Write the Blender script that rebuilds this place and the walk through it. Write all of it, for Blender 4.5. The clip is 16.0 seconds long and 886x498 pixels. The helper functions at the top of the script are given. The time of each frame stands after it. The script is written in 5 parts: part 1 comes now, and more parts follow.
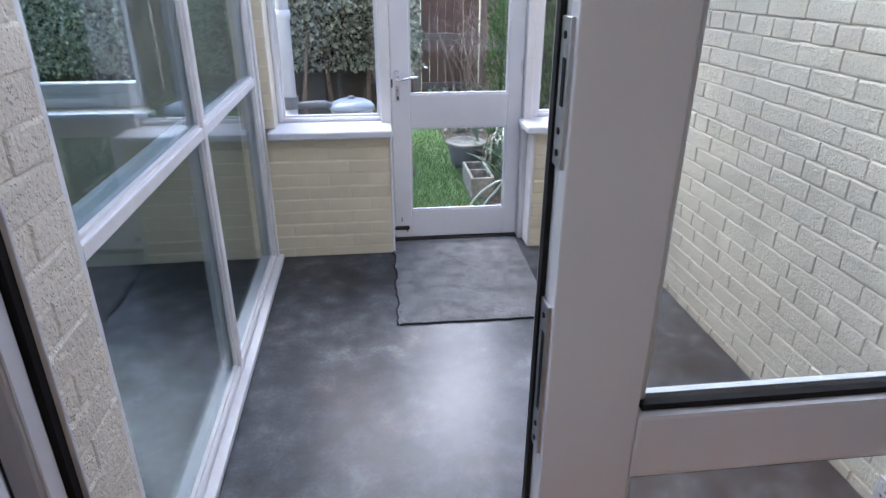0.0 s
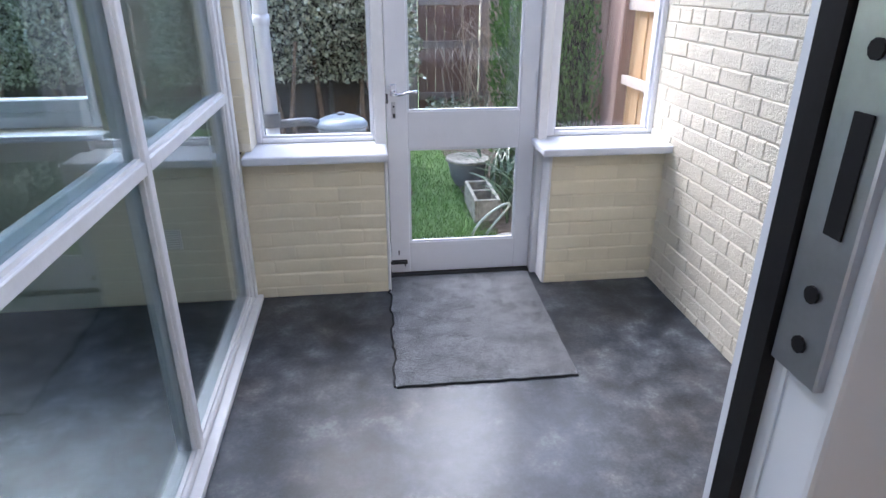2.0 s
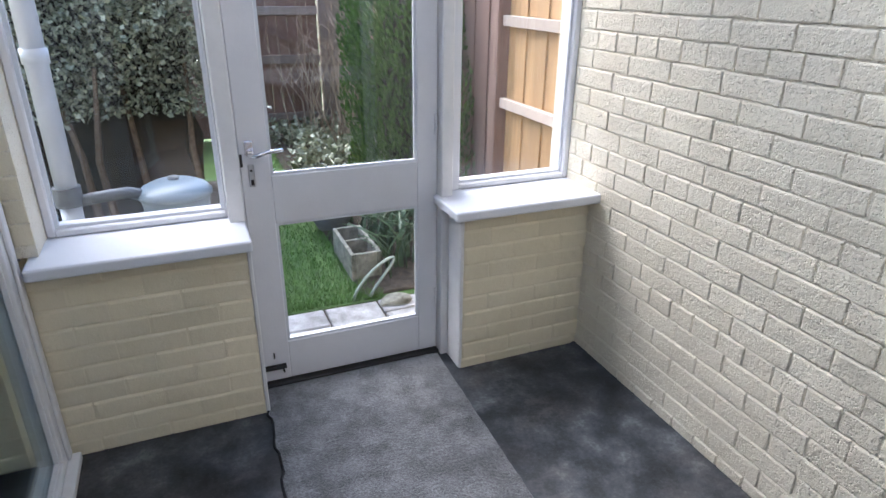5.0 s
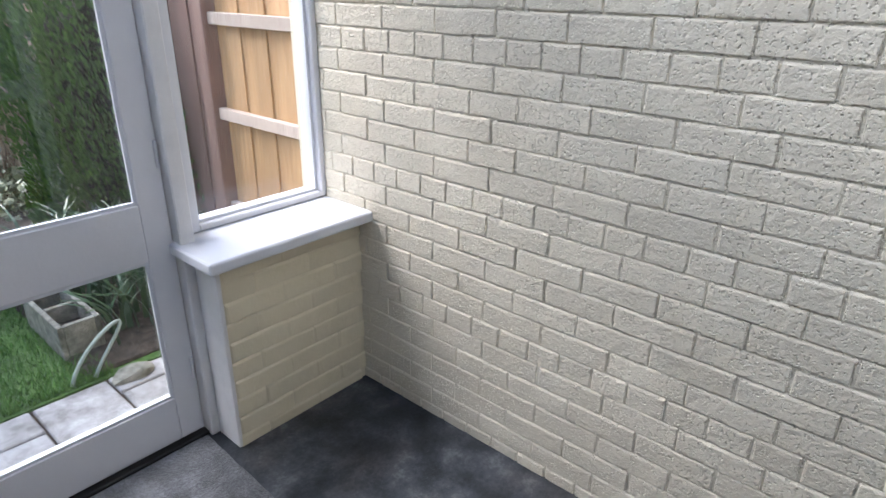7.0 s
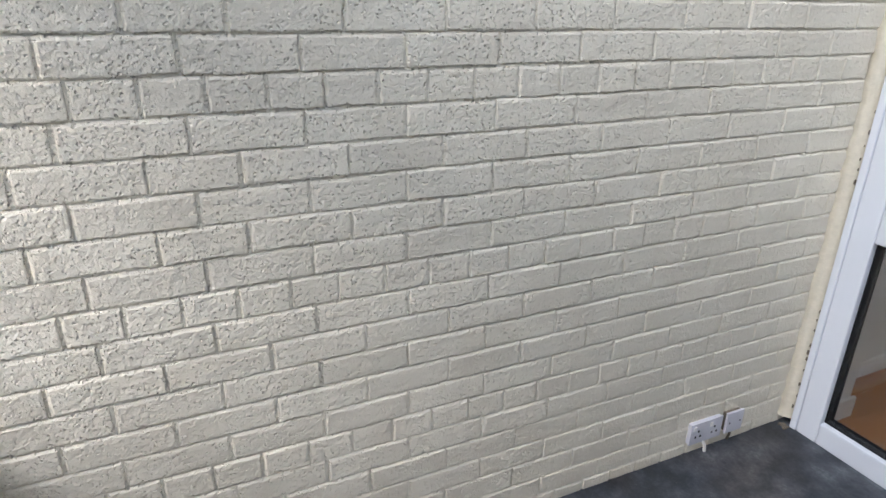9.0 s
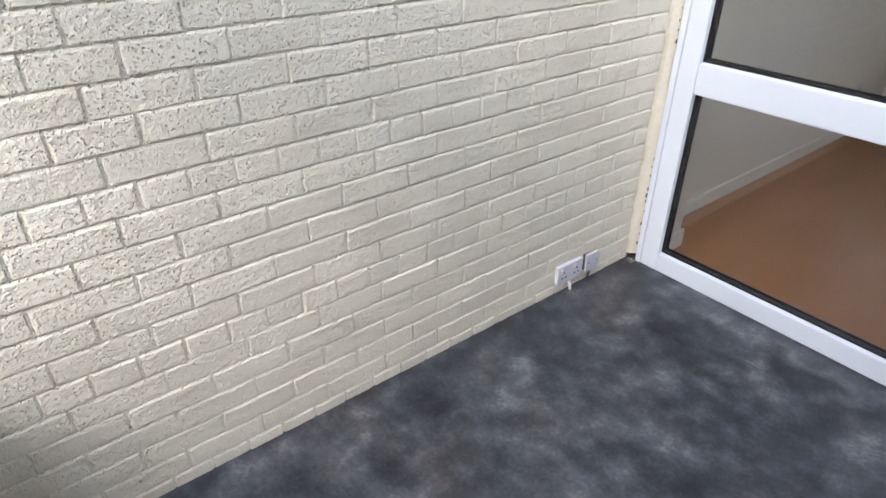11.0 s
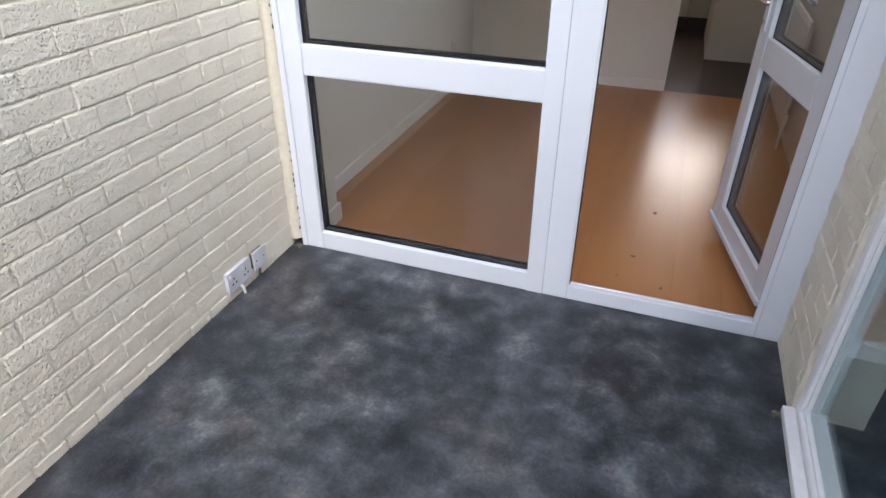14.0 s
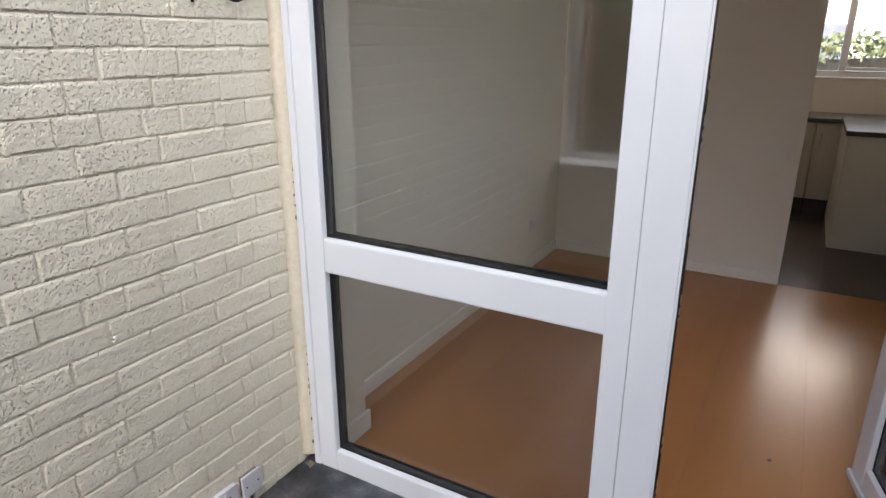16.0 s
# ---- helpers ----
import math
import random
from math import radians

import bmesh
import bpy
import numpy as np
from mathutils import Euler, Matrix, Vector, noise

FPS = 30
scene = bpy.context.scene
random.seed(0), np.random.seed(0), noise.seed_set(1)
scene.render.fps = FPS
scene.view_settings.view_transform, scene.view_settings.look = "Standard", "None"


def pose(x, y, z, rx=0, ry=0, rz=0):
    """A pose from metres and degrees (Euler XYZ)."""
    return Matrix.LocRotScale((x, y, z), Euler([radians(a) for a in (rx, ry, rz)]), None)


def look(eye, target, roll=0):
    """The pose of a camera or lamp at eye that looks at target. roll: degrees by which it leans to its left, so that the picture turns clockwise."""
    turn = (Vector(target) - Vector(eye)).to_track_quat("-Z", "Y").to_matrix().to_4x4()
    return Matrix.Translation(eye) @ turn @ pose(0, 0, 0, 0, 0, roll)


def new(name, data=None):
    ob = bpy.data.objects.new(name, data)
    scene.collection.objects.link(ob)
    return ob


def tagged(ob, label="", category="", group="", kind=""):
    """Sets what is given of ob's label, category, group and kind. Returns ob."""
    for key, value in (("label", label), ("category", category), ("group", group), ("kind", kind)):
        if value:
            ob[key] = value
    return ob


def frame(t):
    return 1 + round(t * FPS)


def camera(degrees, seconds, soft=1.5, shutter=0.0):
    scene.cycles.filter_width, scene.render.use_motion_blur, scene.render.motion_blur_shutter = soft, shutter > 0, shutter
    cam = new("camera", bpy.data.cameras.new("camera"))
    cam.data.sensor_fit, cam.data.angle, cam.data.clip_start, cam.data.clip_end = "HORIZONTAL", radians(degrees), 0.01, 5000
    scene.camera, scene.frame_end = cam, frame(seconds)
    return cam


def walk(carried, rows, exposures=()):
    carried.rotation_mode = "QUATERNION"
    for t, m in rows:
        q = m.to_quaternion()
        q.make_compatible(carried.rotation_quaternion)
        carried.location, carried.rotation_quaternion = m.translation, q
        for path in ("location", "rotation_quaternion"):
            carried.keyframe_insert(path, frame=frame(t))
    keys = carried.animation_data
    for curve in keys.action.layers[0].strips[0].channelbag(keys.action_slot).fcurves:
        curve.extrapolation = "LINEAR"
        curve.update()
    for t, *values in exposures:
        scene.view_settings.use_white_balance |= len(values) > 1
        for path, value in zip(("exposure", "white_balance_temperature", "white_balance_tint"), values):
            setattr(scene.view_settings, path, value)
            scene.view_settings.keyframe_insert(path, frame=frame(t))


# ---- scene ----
cam = camera(71.0, 16.0)
PATH = [
    (0, (-0.052, 0.609, 1.505), (0.159, 2.423, 0.689), 0.1),
    (0.5, (-0.078, 0.649, 1.5), (0.127, 2.396, 0.55), 0.2),
    (1, (-0.106, 0.707, 1.485), (0.1, 2.452, 0.529), 0.1),
    (1.5, (-0.092, 0.853, 1.462), (0.124, 2.603, 0.517), 0.1),
    (2, (-0.032, 1.094, 1.465), (0.193, 2.915, 0.669), 0.1),
    (2.5, (-0.054, 1.282, 1.468), (0.279, 3.09, 0.68), 0.3),
    (3, (-0.117, 1.424, 1.464), (0.414, 3.186, 0.681), 0.2),
    (3.2, (-0.128, 1.456, 1.467), (0.415, 3.214, 0.682), 0.3),
    (5.3, (-0.086, 1.947, 1.521), (0.715, 3.6, 0.731), 0.7),
    (5.5, (-0.086, 1.963, 1.517), (0.816, 3.564, 0.726), 0.5),
    (6, (-0.062, 1.967, 1.516), (1.121, 3.373, 0.725), 0.7),
    (6.5, (-0.007, 2.001, 1.512), (1.273, 3.319, 0.722), 0.6),
    (7, (0.005, 2.303, 1.491), (1.396, 3.506, 0.704), 0.8),
    (7.5, (0.065, 2.637, 1.489), (1.736, 3.422, 0.718), 1.1),
    (8, (0.234, 2.929, 1.486), (2.066, 3.185, 0.724), 1.1),
    (8.5, (0.247, 3.143, 1.48), (2.083, 2.893, 0.726), 1.0),
    (9, (0.172, 3.407, 1.498), (1.853, 2.629, 0.746), 1.0),
    (9.2, (0.124, 3.439, 1.503), (1.733, 2.52, 0.75), 0.9),
    (11.3, (0.049, 3.546, 1.486), (1.325, 2.429, 0.427), 0.1),
    (11.5, (0.041, 3.535, 1.483), (1.252, 2.345, 0.425), -0.0),
    (12, (0.011, 3.505, 1.488), (1.0, 2.126, 0.431), 0.1),
    (12.5, (-0.027, 3.464, 1.496), (0.731, 1.948, 0.434), -0.1),
    (13, (-0.036, 3.439, 1.496), (0.565, 1.856, 0.431), 0.1),
    (13.5, (-0.047, 3.438, 1.497), (0.547, 1.853, 0.433), 0.2),
    (14, (-0.045, 3.438, 1.494), (0.533, 1.844, 0.433), 0.2),
    (14.5, (-0.036, 3.433, 1.484), (0.69, 1.898, 0.428), 0.3),
    (15, (-0.024, 3.399, 1.492), (0.794, 1.777, 0.655), 0.2),
    (15.5, (-0.02, 3.186, 1.482), (0.824, 1.496, 0.824), 0.2),
    (16, (-0.028, 2.857, 1.515), (0.919, 1.213, 0.883), 0.0),
]
EXPOSURES = [(0.0, 2.78, 5850, 19), (1.5, 2.9, 5850, 19), (2.5, 2.7, 5850, 17), (5.5, 2.45, 6100, 15), (8.5, 2.12, 6100, 15), (11.5, 2.65, 6250, 16), (14.5, 2.68, 6300, 16), (16.0, 2.3, 6600, 16)]
walk(cam, [(t, look(eye, target, roll)) for t, eye, target, roll in PATH], EXPOSURES)

# ---- world, sun, lights ----
world = bpy.data.worlds.new("sky")
scene.world = world
world.use_nodes = True
wn = world.node_tree
sky = wn.nodes.new("ShaderNodeTexSky")
sky.sky_type = "NISHITA"
sky.sun_disc = False
sky.sun_elevation = radians(38)
sky.sun_rotation = radians(341)
sky.dust_density = 1.8
wn.links.new(sky.outputs[0], wn.nodes["Background"].inputs[0])
wn.nodes["Background"].inputs[1].default_value = 0.15
sun_data = bpy.data.lights.new("sun", "SUN")
sun_data.energy, sun_data.angle, sun_data.color = 2.4, radians(65), (1.0, 0.98, 0.96)
sun = new("sun", sun_data)
sun.matrix_world = look((-4.4, 12.6, 10.5), (0.6, 2.8, 0))


def area_light(name, x, y, z, w, h, rz, power, color=(0.9, 0.95, 1.0)):
    d = bpy.data.lights.new(name, "AREA")
    d.shape, d.size, d.size_y, d.energy, d.color = "RECTANGLE", w, h, power, color
    o = new(name, d)
    o.matrix_world = pose(x, y, z, 90, 0, rz)
    return o


KITCHEN_Y = -4.345              # kitchen far wall
# added fill lamp in an assumed opening of the west wall, brightening the room
area_light("daylight_room", -0.86, 0.35, 1.55, 1.0, 1.1, 270, 0.28, (1.0, 0.88, 0.74))
# daylight entering by the upper part of the kitchen window
area_light("daylight_kitchen", -0.75, KITCHEN_Y - 0.035, 1.80, 1.4, 0.40, 0, 5.6, (1.0, 0.87, 0.70))

# ---- materials ----


def material(name, base, rough=0.6, metal=0.0, build=None, spec=0.5):
    m = bpy.data.materials.new(name)
    m.use_nodes = True
    nt = m.node_tree
    b = nt.nodes["Principled BSDF"]
    b.inputs["Base Color"].default_value = (*base, 1)
    b.inputs["Roughness"].default_value = rough
    b.inputs["Metallic"].default_value = metal
    b.inputs["Specular IOR Level"].default_value = spec
    if build:
        build(nt, b)
    return m


def coords(nt, scale=(1, 1, 1), kind="Object"):
    tc = nt.nodes.new("ShaderNodeTexCoord")
    mp = nt.nodes.new("ShaderNodeMapping")
    mp.inputs["Scale"].default_value = scale
    nt.links.new(tc.outputs[kind], mp.inputs[0])
    return mp.outputs[0]


def world_coords(nt, scale=(1, 1, 1)):
    g = nt.nodes.new("ShaderNodeNewGeometry")
    mp = nt.nodes.new("ShaderNodeMapping")
    mp.inputs["Scale"].default_value = scale
    nt.links.new(g.outputs["Position"], mp.inputs[0])
    return mp.outputs[0]


def noise_tex(nt, vec, scale, detail=4.0, rough=0.55, distort=0.0):
    n = nt.nodes.new("ShaderNodeTexNoise")
    n.inputs["Scale"].default_value = scale
    n.inputs["Detail"].default_value = detail
    n.inputs["Roughness"].default_value = rough
    n.inputs["Distortion"].default_value = distort
    nt.links.new(vec, n.inputs["Vector"])
    return n.outputs["Fac"]


def ramp(nt, fac, stops):
    r = nt.nodes.new("ShaderNodeValToRGB")
    el = r.color_ramp.elements
    while len(el) < len(stops):
        el.new(0.5)
    for e, (p, c) in zip(el, stops):
        e.position = p
        e.color = (*c, 1) if isinstance(c, tuple) else (c, c, c, 1)
    nt.links.new(fac, r.inputs[0])
    return r.outputs[0]


def mix(nt, fac, a, b, mode="MIX"):
    m = nt.nodes.new("ShaderNodeMix")
    m.data_type, m.blend_type = "RGBA", mode
    for sock, v in ((m.inputs[0], fac), (m.inputs[6], a), (m.inputs[7], b)):
        if isinstance(v, (int, float)):
            sock.default_value = v
        elif isinstance(v, tuple):
            sock.default_value = (*v, 1)
        else:
            nt.links.new(v, sock)
    return m.outputs[2]


def bump(nt, b, height, strength, distance, under=None):
    n = nt.nodes.new("ShaderNodeBump")
    n.inputs["Strength"].default_value = strength
    n.inputs["Distance"].default_value = distance
    nt.links.new(height, n.inputs["Height"])
    if under:
        nt.links.new(under, n.inputs["Normal"])
    nt.links.new(n.outputs[0], b.inputs["Normal"])
    return n.outputs[0]


def math_node(nt, op, a, b=0.0):
    m = nt.nodes.new("ShaderNodeMath")
    m.operation = op
    for sock, v in zip(m.inputs, (a, b)):
        if isinstance(v, (int, float)):
            sock.default_value = v
        else:
            nt.links.new(v, sock)
    return m.outputs[0]


def brick_paint(light, dark, pits, worn=0.18):
    """Cream masonry paint over wire-cut bricks: pits, brush relief, scuffs, each brick its own shade."""
    def build(nt, b):
        v = world_coords(nt)
        info = nt.nodes.new("ShaderNodeObjectInfo")
        base = ramp(nt, noise_tex(nt, v, 5.0, 5), [(0.3, dark), (0.7, light)])
        shade = ramp(nt, info.outputs["Random"], [(0.0, 0.93), (1.0, 1.03)])
        base = mix(nt, 1.0, base, shade, "MULTIPLY")
        grime = ramp(nt, noise_tex(nt, v, 17.0, 6, 0.7), [(0.62 - 0.1 * (worn > 0.5), 0.0), (0.80 - 0.1 * (worn > 0.5), worn)])
        base = mix(nt, grime, base, (0.40, 0.37, 0.29))
        nt.links.new(base, b.inputs["Base Color"])
        # wire-cut dimples: rounded warped cells, strong on some bricks and nearly absent on others
        vor = nt.nodes.new("ShaderNodeTexVoronoi")
        vor.inputs["Scale"].default_value = 112.0
        warp = nt.nodes.new("ShaderNodeVectorMath")
        warp.operation = "ADD"
        nz = nt.nodes.new("ShaderNodeTexNoise")
        nz.inputs["Scale"].default_value = 45.0
        sc = nt.nodes.new("ShaderNodeVectorMath")
        sc.operation = "SCALE"
        sc.inputs["Scale"].default_value = 0.009
        nt.links.new(v, nz.inputs["Vector"])
        nt.links.new(nz.outputs["Color"], sc.inputs[0])
        nt.links.new(v, warp.inputs[0])
        nt.links.new(sc.outputs[0], warp.inputs[1])
        nt.links.new(warp.outputs[0], vor.inputs["Vector"])
        hollow = ramp(nt, vor.outputs["Distance"], [(0.04, 0.0), (0.20, 0.55), (0.36, 1.0)])
        own = ramp(nt, info.outputs["Random"], [(0.05, 0.45), (0.5, 1.0)])
        where = ramp(nt, noise_tex(nt, v, 14.0, 3), [(0.32, 0.25), (0.48, 1.0)])
        hollow = mix(nt, math_node(nt, "MULTIPLY", own, where), (1.0, 1.0, 1.0), hollow)
        n0 = bump(nt, b, hollow, pits, 0.0038)
        n1 = bump(nt, b, noise_tex(nt, warp.outputs[0], 80.0, 2, 0.5), pits, 0.0046, n0)
        fine = noise_tex(nt, v, 210.0, 4, 0.6)
        n2 = bump(nt, b, fine, 0.35, 0.0025, n1)
        bump(nt, b, noise_tex(nt, v, 24.0, 3), 0.30, 0.006, n2)
    return build


M_BRICK = material("painted_brick", (0.72, 0.66, 0.5), 0.62, build=brick_paint((0.76, 0.70, 0.565), (0.69, 0.63, 0.50), 1.0))
M_ROUGHBRICK = material("chipped_painted_brick", (0.66, 0.6, 0.5), 0.75, build=brick_paint((0.74, 0.68, 0.56), (0.64, 0.58, 0.47), 1.0, 0.45))
M_PIER = material("thick_painted_brick", (0.72, 0.66, 0.48), 0.5, build=brick_paint((0.77, 0.69, 0.51), (0.72, 0.645, 0.47), 0.14))


def plain_paint(var, scale=6.0, relief=0.1):
    def build(nt, b):
        v = world_coords(nt)
        c = b.inputs["Base Color"].default_value[:3]
        d = tuple(x * (1 - var) for x in c)
        base = ramp(nt, noise_tex(nt, v, scale, 5, 0.65), [(0.3, d), (0.7, tuple(c))])
        nt.links.new(base, b.inputs["Base Color"])
        bump(nt, b, noise_tex(nt, v, 90.0, 3), relief, 0.002)
    return build


M_UPVC = material("white_upvc", (0.67, 0.69, 0.72), 0.25, build=plain_paint(0.03, 3.0, 0.02))
M_GLOSS = material("white_gloss_paint", (0.70, 0.70, 0.72), 0.32, build=plain_paint(0.06, 9.0, 0.25))
M_WOODWHITE = material("white_painted_softwood", (0.76, 0.75, 0.74), 0.45, build=plain_paint(0.1, 14.0, 0.35))
M_SILL = material("white_sill_board", (0.68, 0.695, 0.73), 0.3, build=plain_paint(0.04, 7.0, 0.1))
M_GASKET = material("black_rubber", (0.010, 0.010, 0.011), 0.65, spec=0.2, build=plain_paint(0.2, 40.0))
M_CHROME = material("polished_chrome", (0.75, 0.75, 0.77), 0.15, 1.0)
M_STEEL = material("zinc_steel", (0.55, 0.56, 0.58), 0.35, 1.0, build=plain_paint(0.2, 30.0))
M_BLACKIRON = material("black_iron", (0.03, 0.028, 0.026), 0.5, 0.3, build=plain_paint(0.3, 60.0, 0.3))
M_SOCKET = material("grey_socket_plastic", (0.60, 0.59, 0.62), 0.4, build=plain_paint(0.08, 30.0))
M_WALL = material("interior_emulsion", (0.74, 0.70, 0.64), 0.8, build=plain_paint(0.05, 2.0, 0.15))
M_SKIRT = material("white_skirting", (0.78, 0.75, 0.70), 0.45, build=plain_paint(0.06, 9.0))
M_CEIL = material("white_ceiling", (0.82, 0.81, 0.79), 0.9, build=plain_paint(0.03, 3.0, 0.2))
M_FILLER = material("cream_filler", (0.66, 0.60, 0.47), 0.8, build=plain_paint(0.15, 45.0, 0.8))
M_DIRT = material("bare_render", (0.20, 0.165, 0.12), 0.95, build=plain_paint(0.5, 60.0, 1.0))


def vinyl(nt, b):
    v = world_coords(nt)
    n0 = noise_tex(nt, v, 3.2, 2, 0.5)
    n1 = noise_tex(nt, v, 8.5, 4, 0.55, 0.15)
    n2 = noise_tex(nt, v, 70.0, 5, 0.75)
    s = math_node(nt, "ADD", math_node(nt, "MULTIPLY", n1, 0.55), math_node(nt, "MULTIPLY", n0, 0.30))
    s = math_node(nt, "ADD", s, math_node(nt, "MULTIPLY", n2, 0.27))
    s = math_node(nt, "SUBTRACT", s, 0.065)
    base = ramp(nt, s, [(0.35, (0.011, 0.012, 0.015)), (0.47, (0.032, 0.037, 0.044)), (0.56, (0.066, 0.073, 0.083)), (0.65, (0.150, 0.157, 0.165))])
    brown = ramp(nt, noise_tex(nt, v, 2.6, 3), [(0.50, 0.0), (0.66, 0.7)])
    base = mix(nt, brown, base, mix(nt, 1.0, base, (1.22, 1.0, 0.86), "MULTIPLY"))
    speck = ramp(nt, noise_tex(nt, v, 130.0, 3, 0.7), [(0.60, 0.0), (0.72, 0.35)])
    base = mix(nt, speck, base, (0.16, 0.16, 0.165))
    nt.links.new(base, b.inputs["Base Color"])
    nt.links.new(ramp(nt, n1, [(0.3, 0.30), (0.7, 0.38)]), b.inputs["Roughness"])
    bump(nt, b, noise_tex(nt, v, 70.0, 3), 0.06, 0.002)


M_VINYL = material("slate_effect_vinyl", (0.06, 0.06, 0.065), 0.4, build=vinyl, spec=0.42)


def carpet(nt, b):
    v = world_coords(nt)
    n1 = noise_tex(nt, v, 9.0, 5, 0.65)
    n2 = noise_tex(nt, v, 105.0, 3, 0.9)
    base = ramp(nt, n1, [(0.38, (0.055, 0.056, 0.061)), (0.62, (0.175, 0.18, 0.192))])
    tuft = ramp(nt, n2, [(0.36, 0.30), (0.50, 0.95), (0.64, 1.75)])
    nt.links.new(mix(nt, 1.0, base, tuft, "MULTIPLY"), b.inputs["Base Color"])
    b.inputs["Sheen Weight"].default_value = 0.4
    bump(nt, b, n2, 1.0, 0.012)


M_MAT = material("grey_carpet_mat", (0.15, 0.15, 0.155), 0.75, build=carpet)
M_MATEDGE = material("dark_mat_backing", (0.02, 0.02, 0.02), 0.9, build=plain_paint(0.4, 60.0, 0.6))


def laminate(nt, b):
    v = world_coords(nt, (1.0, 0.12, 1.0))
    info = nt.nodes.new("ShaderNodeObjectInfo")
    grain = noise_tex(nt, v, 14.0, 4, 0.5, 0.2)
    base = ramp(nt, grain, [(0.3, (0.385, 0.168, 0.059)), (0.7, (0.41, 0.180, 0.065))])
    shade = ramp(nt, info.outputs["Random"], [(0.0, 0.95), (1.0, 1.05)])
    nt.links.new(mix(nt, 1.0, base, shade, "MULTIPLY"), b.inputs["Base Color"])
    nt.links.new(ramp(nt, grain, [(0.2, 0.255), (0.8, 0.27)]), b.inputs["Roughness"])


M_LAM = material("orange_beech_laminate", (0.36, 0.17, 0.07), 0.28, build=laminate)


def dark_floor(nt, b):
    v = world_coords(nt)
    base = ramp(nt, noise_tex(nt, v, 7.0, 5), [(0.3, (0.035, 0.022, 0.018)), (0.7, (0.07, 0.045, 0.036))])
    nt.links.new(base, b.inputs["Base Color"])


M_KFLOOR = material("dark_kitchen_vinyl", (0.05, 0.035, 0.03), 0.24, build=dark_floor, spec=0.45)
M_CAB = material("grey_beige_cabinet", (0.50, 0.46, 0.39), 0.45, build=plain_paint(0.05, 4.0))
M_WORKTOP = material("dark_worktop", (0.05, 0.045, 0.042), 0.22, build=plain_paint(0.4, 50.0))
M_TILE = material("wall_tile", (0.70, 0.65, 0.58), 0.25, build=plain_paint(0.05, 6.0))
M_RAD = material("white_radiator_enamel", (0.78, 0.76, 0.72), 0.35, build=plain_paint(0.04, 6.0))


def glass_material(name, tint, haze, gloss=0.045):
    m = bpy.data.materials.new(name)
    m.use_nodes = True
    nt = m.node_tree
    out = nt.nodes["Material Output"]
    b = nt.nodes["Principled BSDF"]
    b.inputs["Base Color"].default_value = (*tint, 1)
    b.inputs["Roughness"].default_value = 0.0
    b.inputs["IOR"].default_value = 1.5
    t = nt.nodes.new("ShaderNodeBsdfTransparent")
    t.inputs[0].default_value = (*tint, 1)
    g = nt.nodes.new("ShaderNodeBsdfGlossy")
    g.inputs["Roughness"].default_value = 0.0
    lw = nt.nodes.new("ShaderNodeLayerWeight")
    lw.inputs["Blend"].default_value = 0.5
    p5 = math_node(nt, "POWER", lw.outputs["Facing"], 5.0)
    fres = math_node(nt, "ADD", math_node(nt, "MULTIPLY", p5, 0.94), gloss)
    mixer = nt.nodes.new("ShaderNodeMixShader")
    nt.links.new(fres, mixer.inputs[0])
    nt.links.new(t.outputs[0], mixer.inputs[1])
    nt.links.new(g.outputs[0], mixer.inputs[2])
    last = mixer.outputs[0]
    if haze:
        d = nt.nodes.new("ShaderNodeBsdfDiffuse")
        d.inputs[0].default_value = (0.7, 0.72, 0.72, 1)
        v = world_coords(nt, (1.0, 1.0, 0.25))
        f = ramp(nt, noise_tex(nt, v, 9.0, 5, 0.7), [(0.45, 0.0), (0.8, haze)])
        mx = nt.nodes.new("ShaderNodeMixShader")
        nt.links.new(f, mx.inputs[0])
        nt.links.new(last, mx.inputs[1])
        nt.links.new(d.outputs[0], mx.inputs[2])
        last = mx.outputs[0]
    nt.links.new(last, out.inputs["Surface"])
    return m


M_GLASS = glass_material("clear_glass", (0.97, 0.985, 0.98), 0.0)


def roof_sheet():
    """Clear corrugated plastic that lets most light straight through and scatters the rest."""
    m = bpy.data.materials.new("clear_roof_sheet")
    m.use_nodes = True
    nt = m.node_tree
    t = nt.nodes.new("ShaderNodeBsdfTransparent")
    t.inputs[0].default_value = (0.54, 0.558, 0.572, 1)
    d = nt.nodes.new("ShaderNodeBsdfTranslucent")
    d.inputs[0].default_value = (0.84, 0.85, 0.85, 1)
    mx = nt.nodes.new("ShaderNodeMixShader")
    nt.links.new(ramp(nt, noise_tex(nt, world_coords(nt, (1.0, 0.3, 1.0)), 7.0, 4), [(0.3, 0.05), (0.7, 0.11)]), mx.inputs[0])
    nt.links.new(t.outputs[0], mx.inputs[1])
    nt.links.new(d.outputs[0], mx.inputs[2])
    nt.links.new(mx.outputs[0], nt.nodes["Material Output"].inputs["Surface"])
    return m


M_ROOF = roof_sheet()
M_SMEAR = glass_material("smeared_glass", (0.97, 0.985, 0.98), 0.035)
M_SIDEGLASS = glass_material("greenish_screen_glass", (0.81, 0.90, 0.925), 0.0, 0.055)


def speckle(a, b2, scale, relief, rough_relief=0.01):
    def build(nt, b):
        v = world_coords(nt)
        nt.links.new(ramp(nt, noise_tex(nt, v, scale, 6, 0.7), [(0.32, a), (0.68, b2)]), b.inputs["Base Color"])
        bump(nt, b, noise_tex(nt, v, scale * 6, 4), relief, rough_relief)
    return build


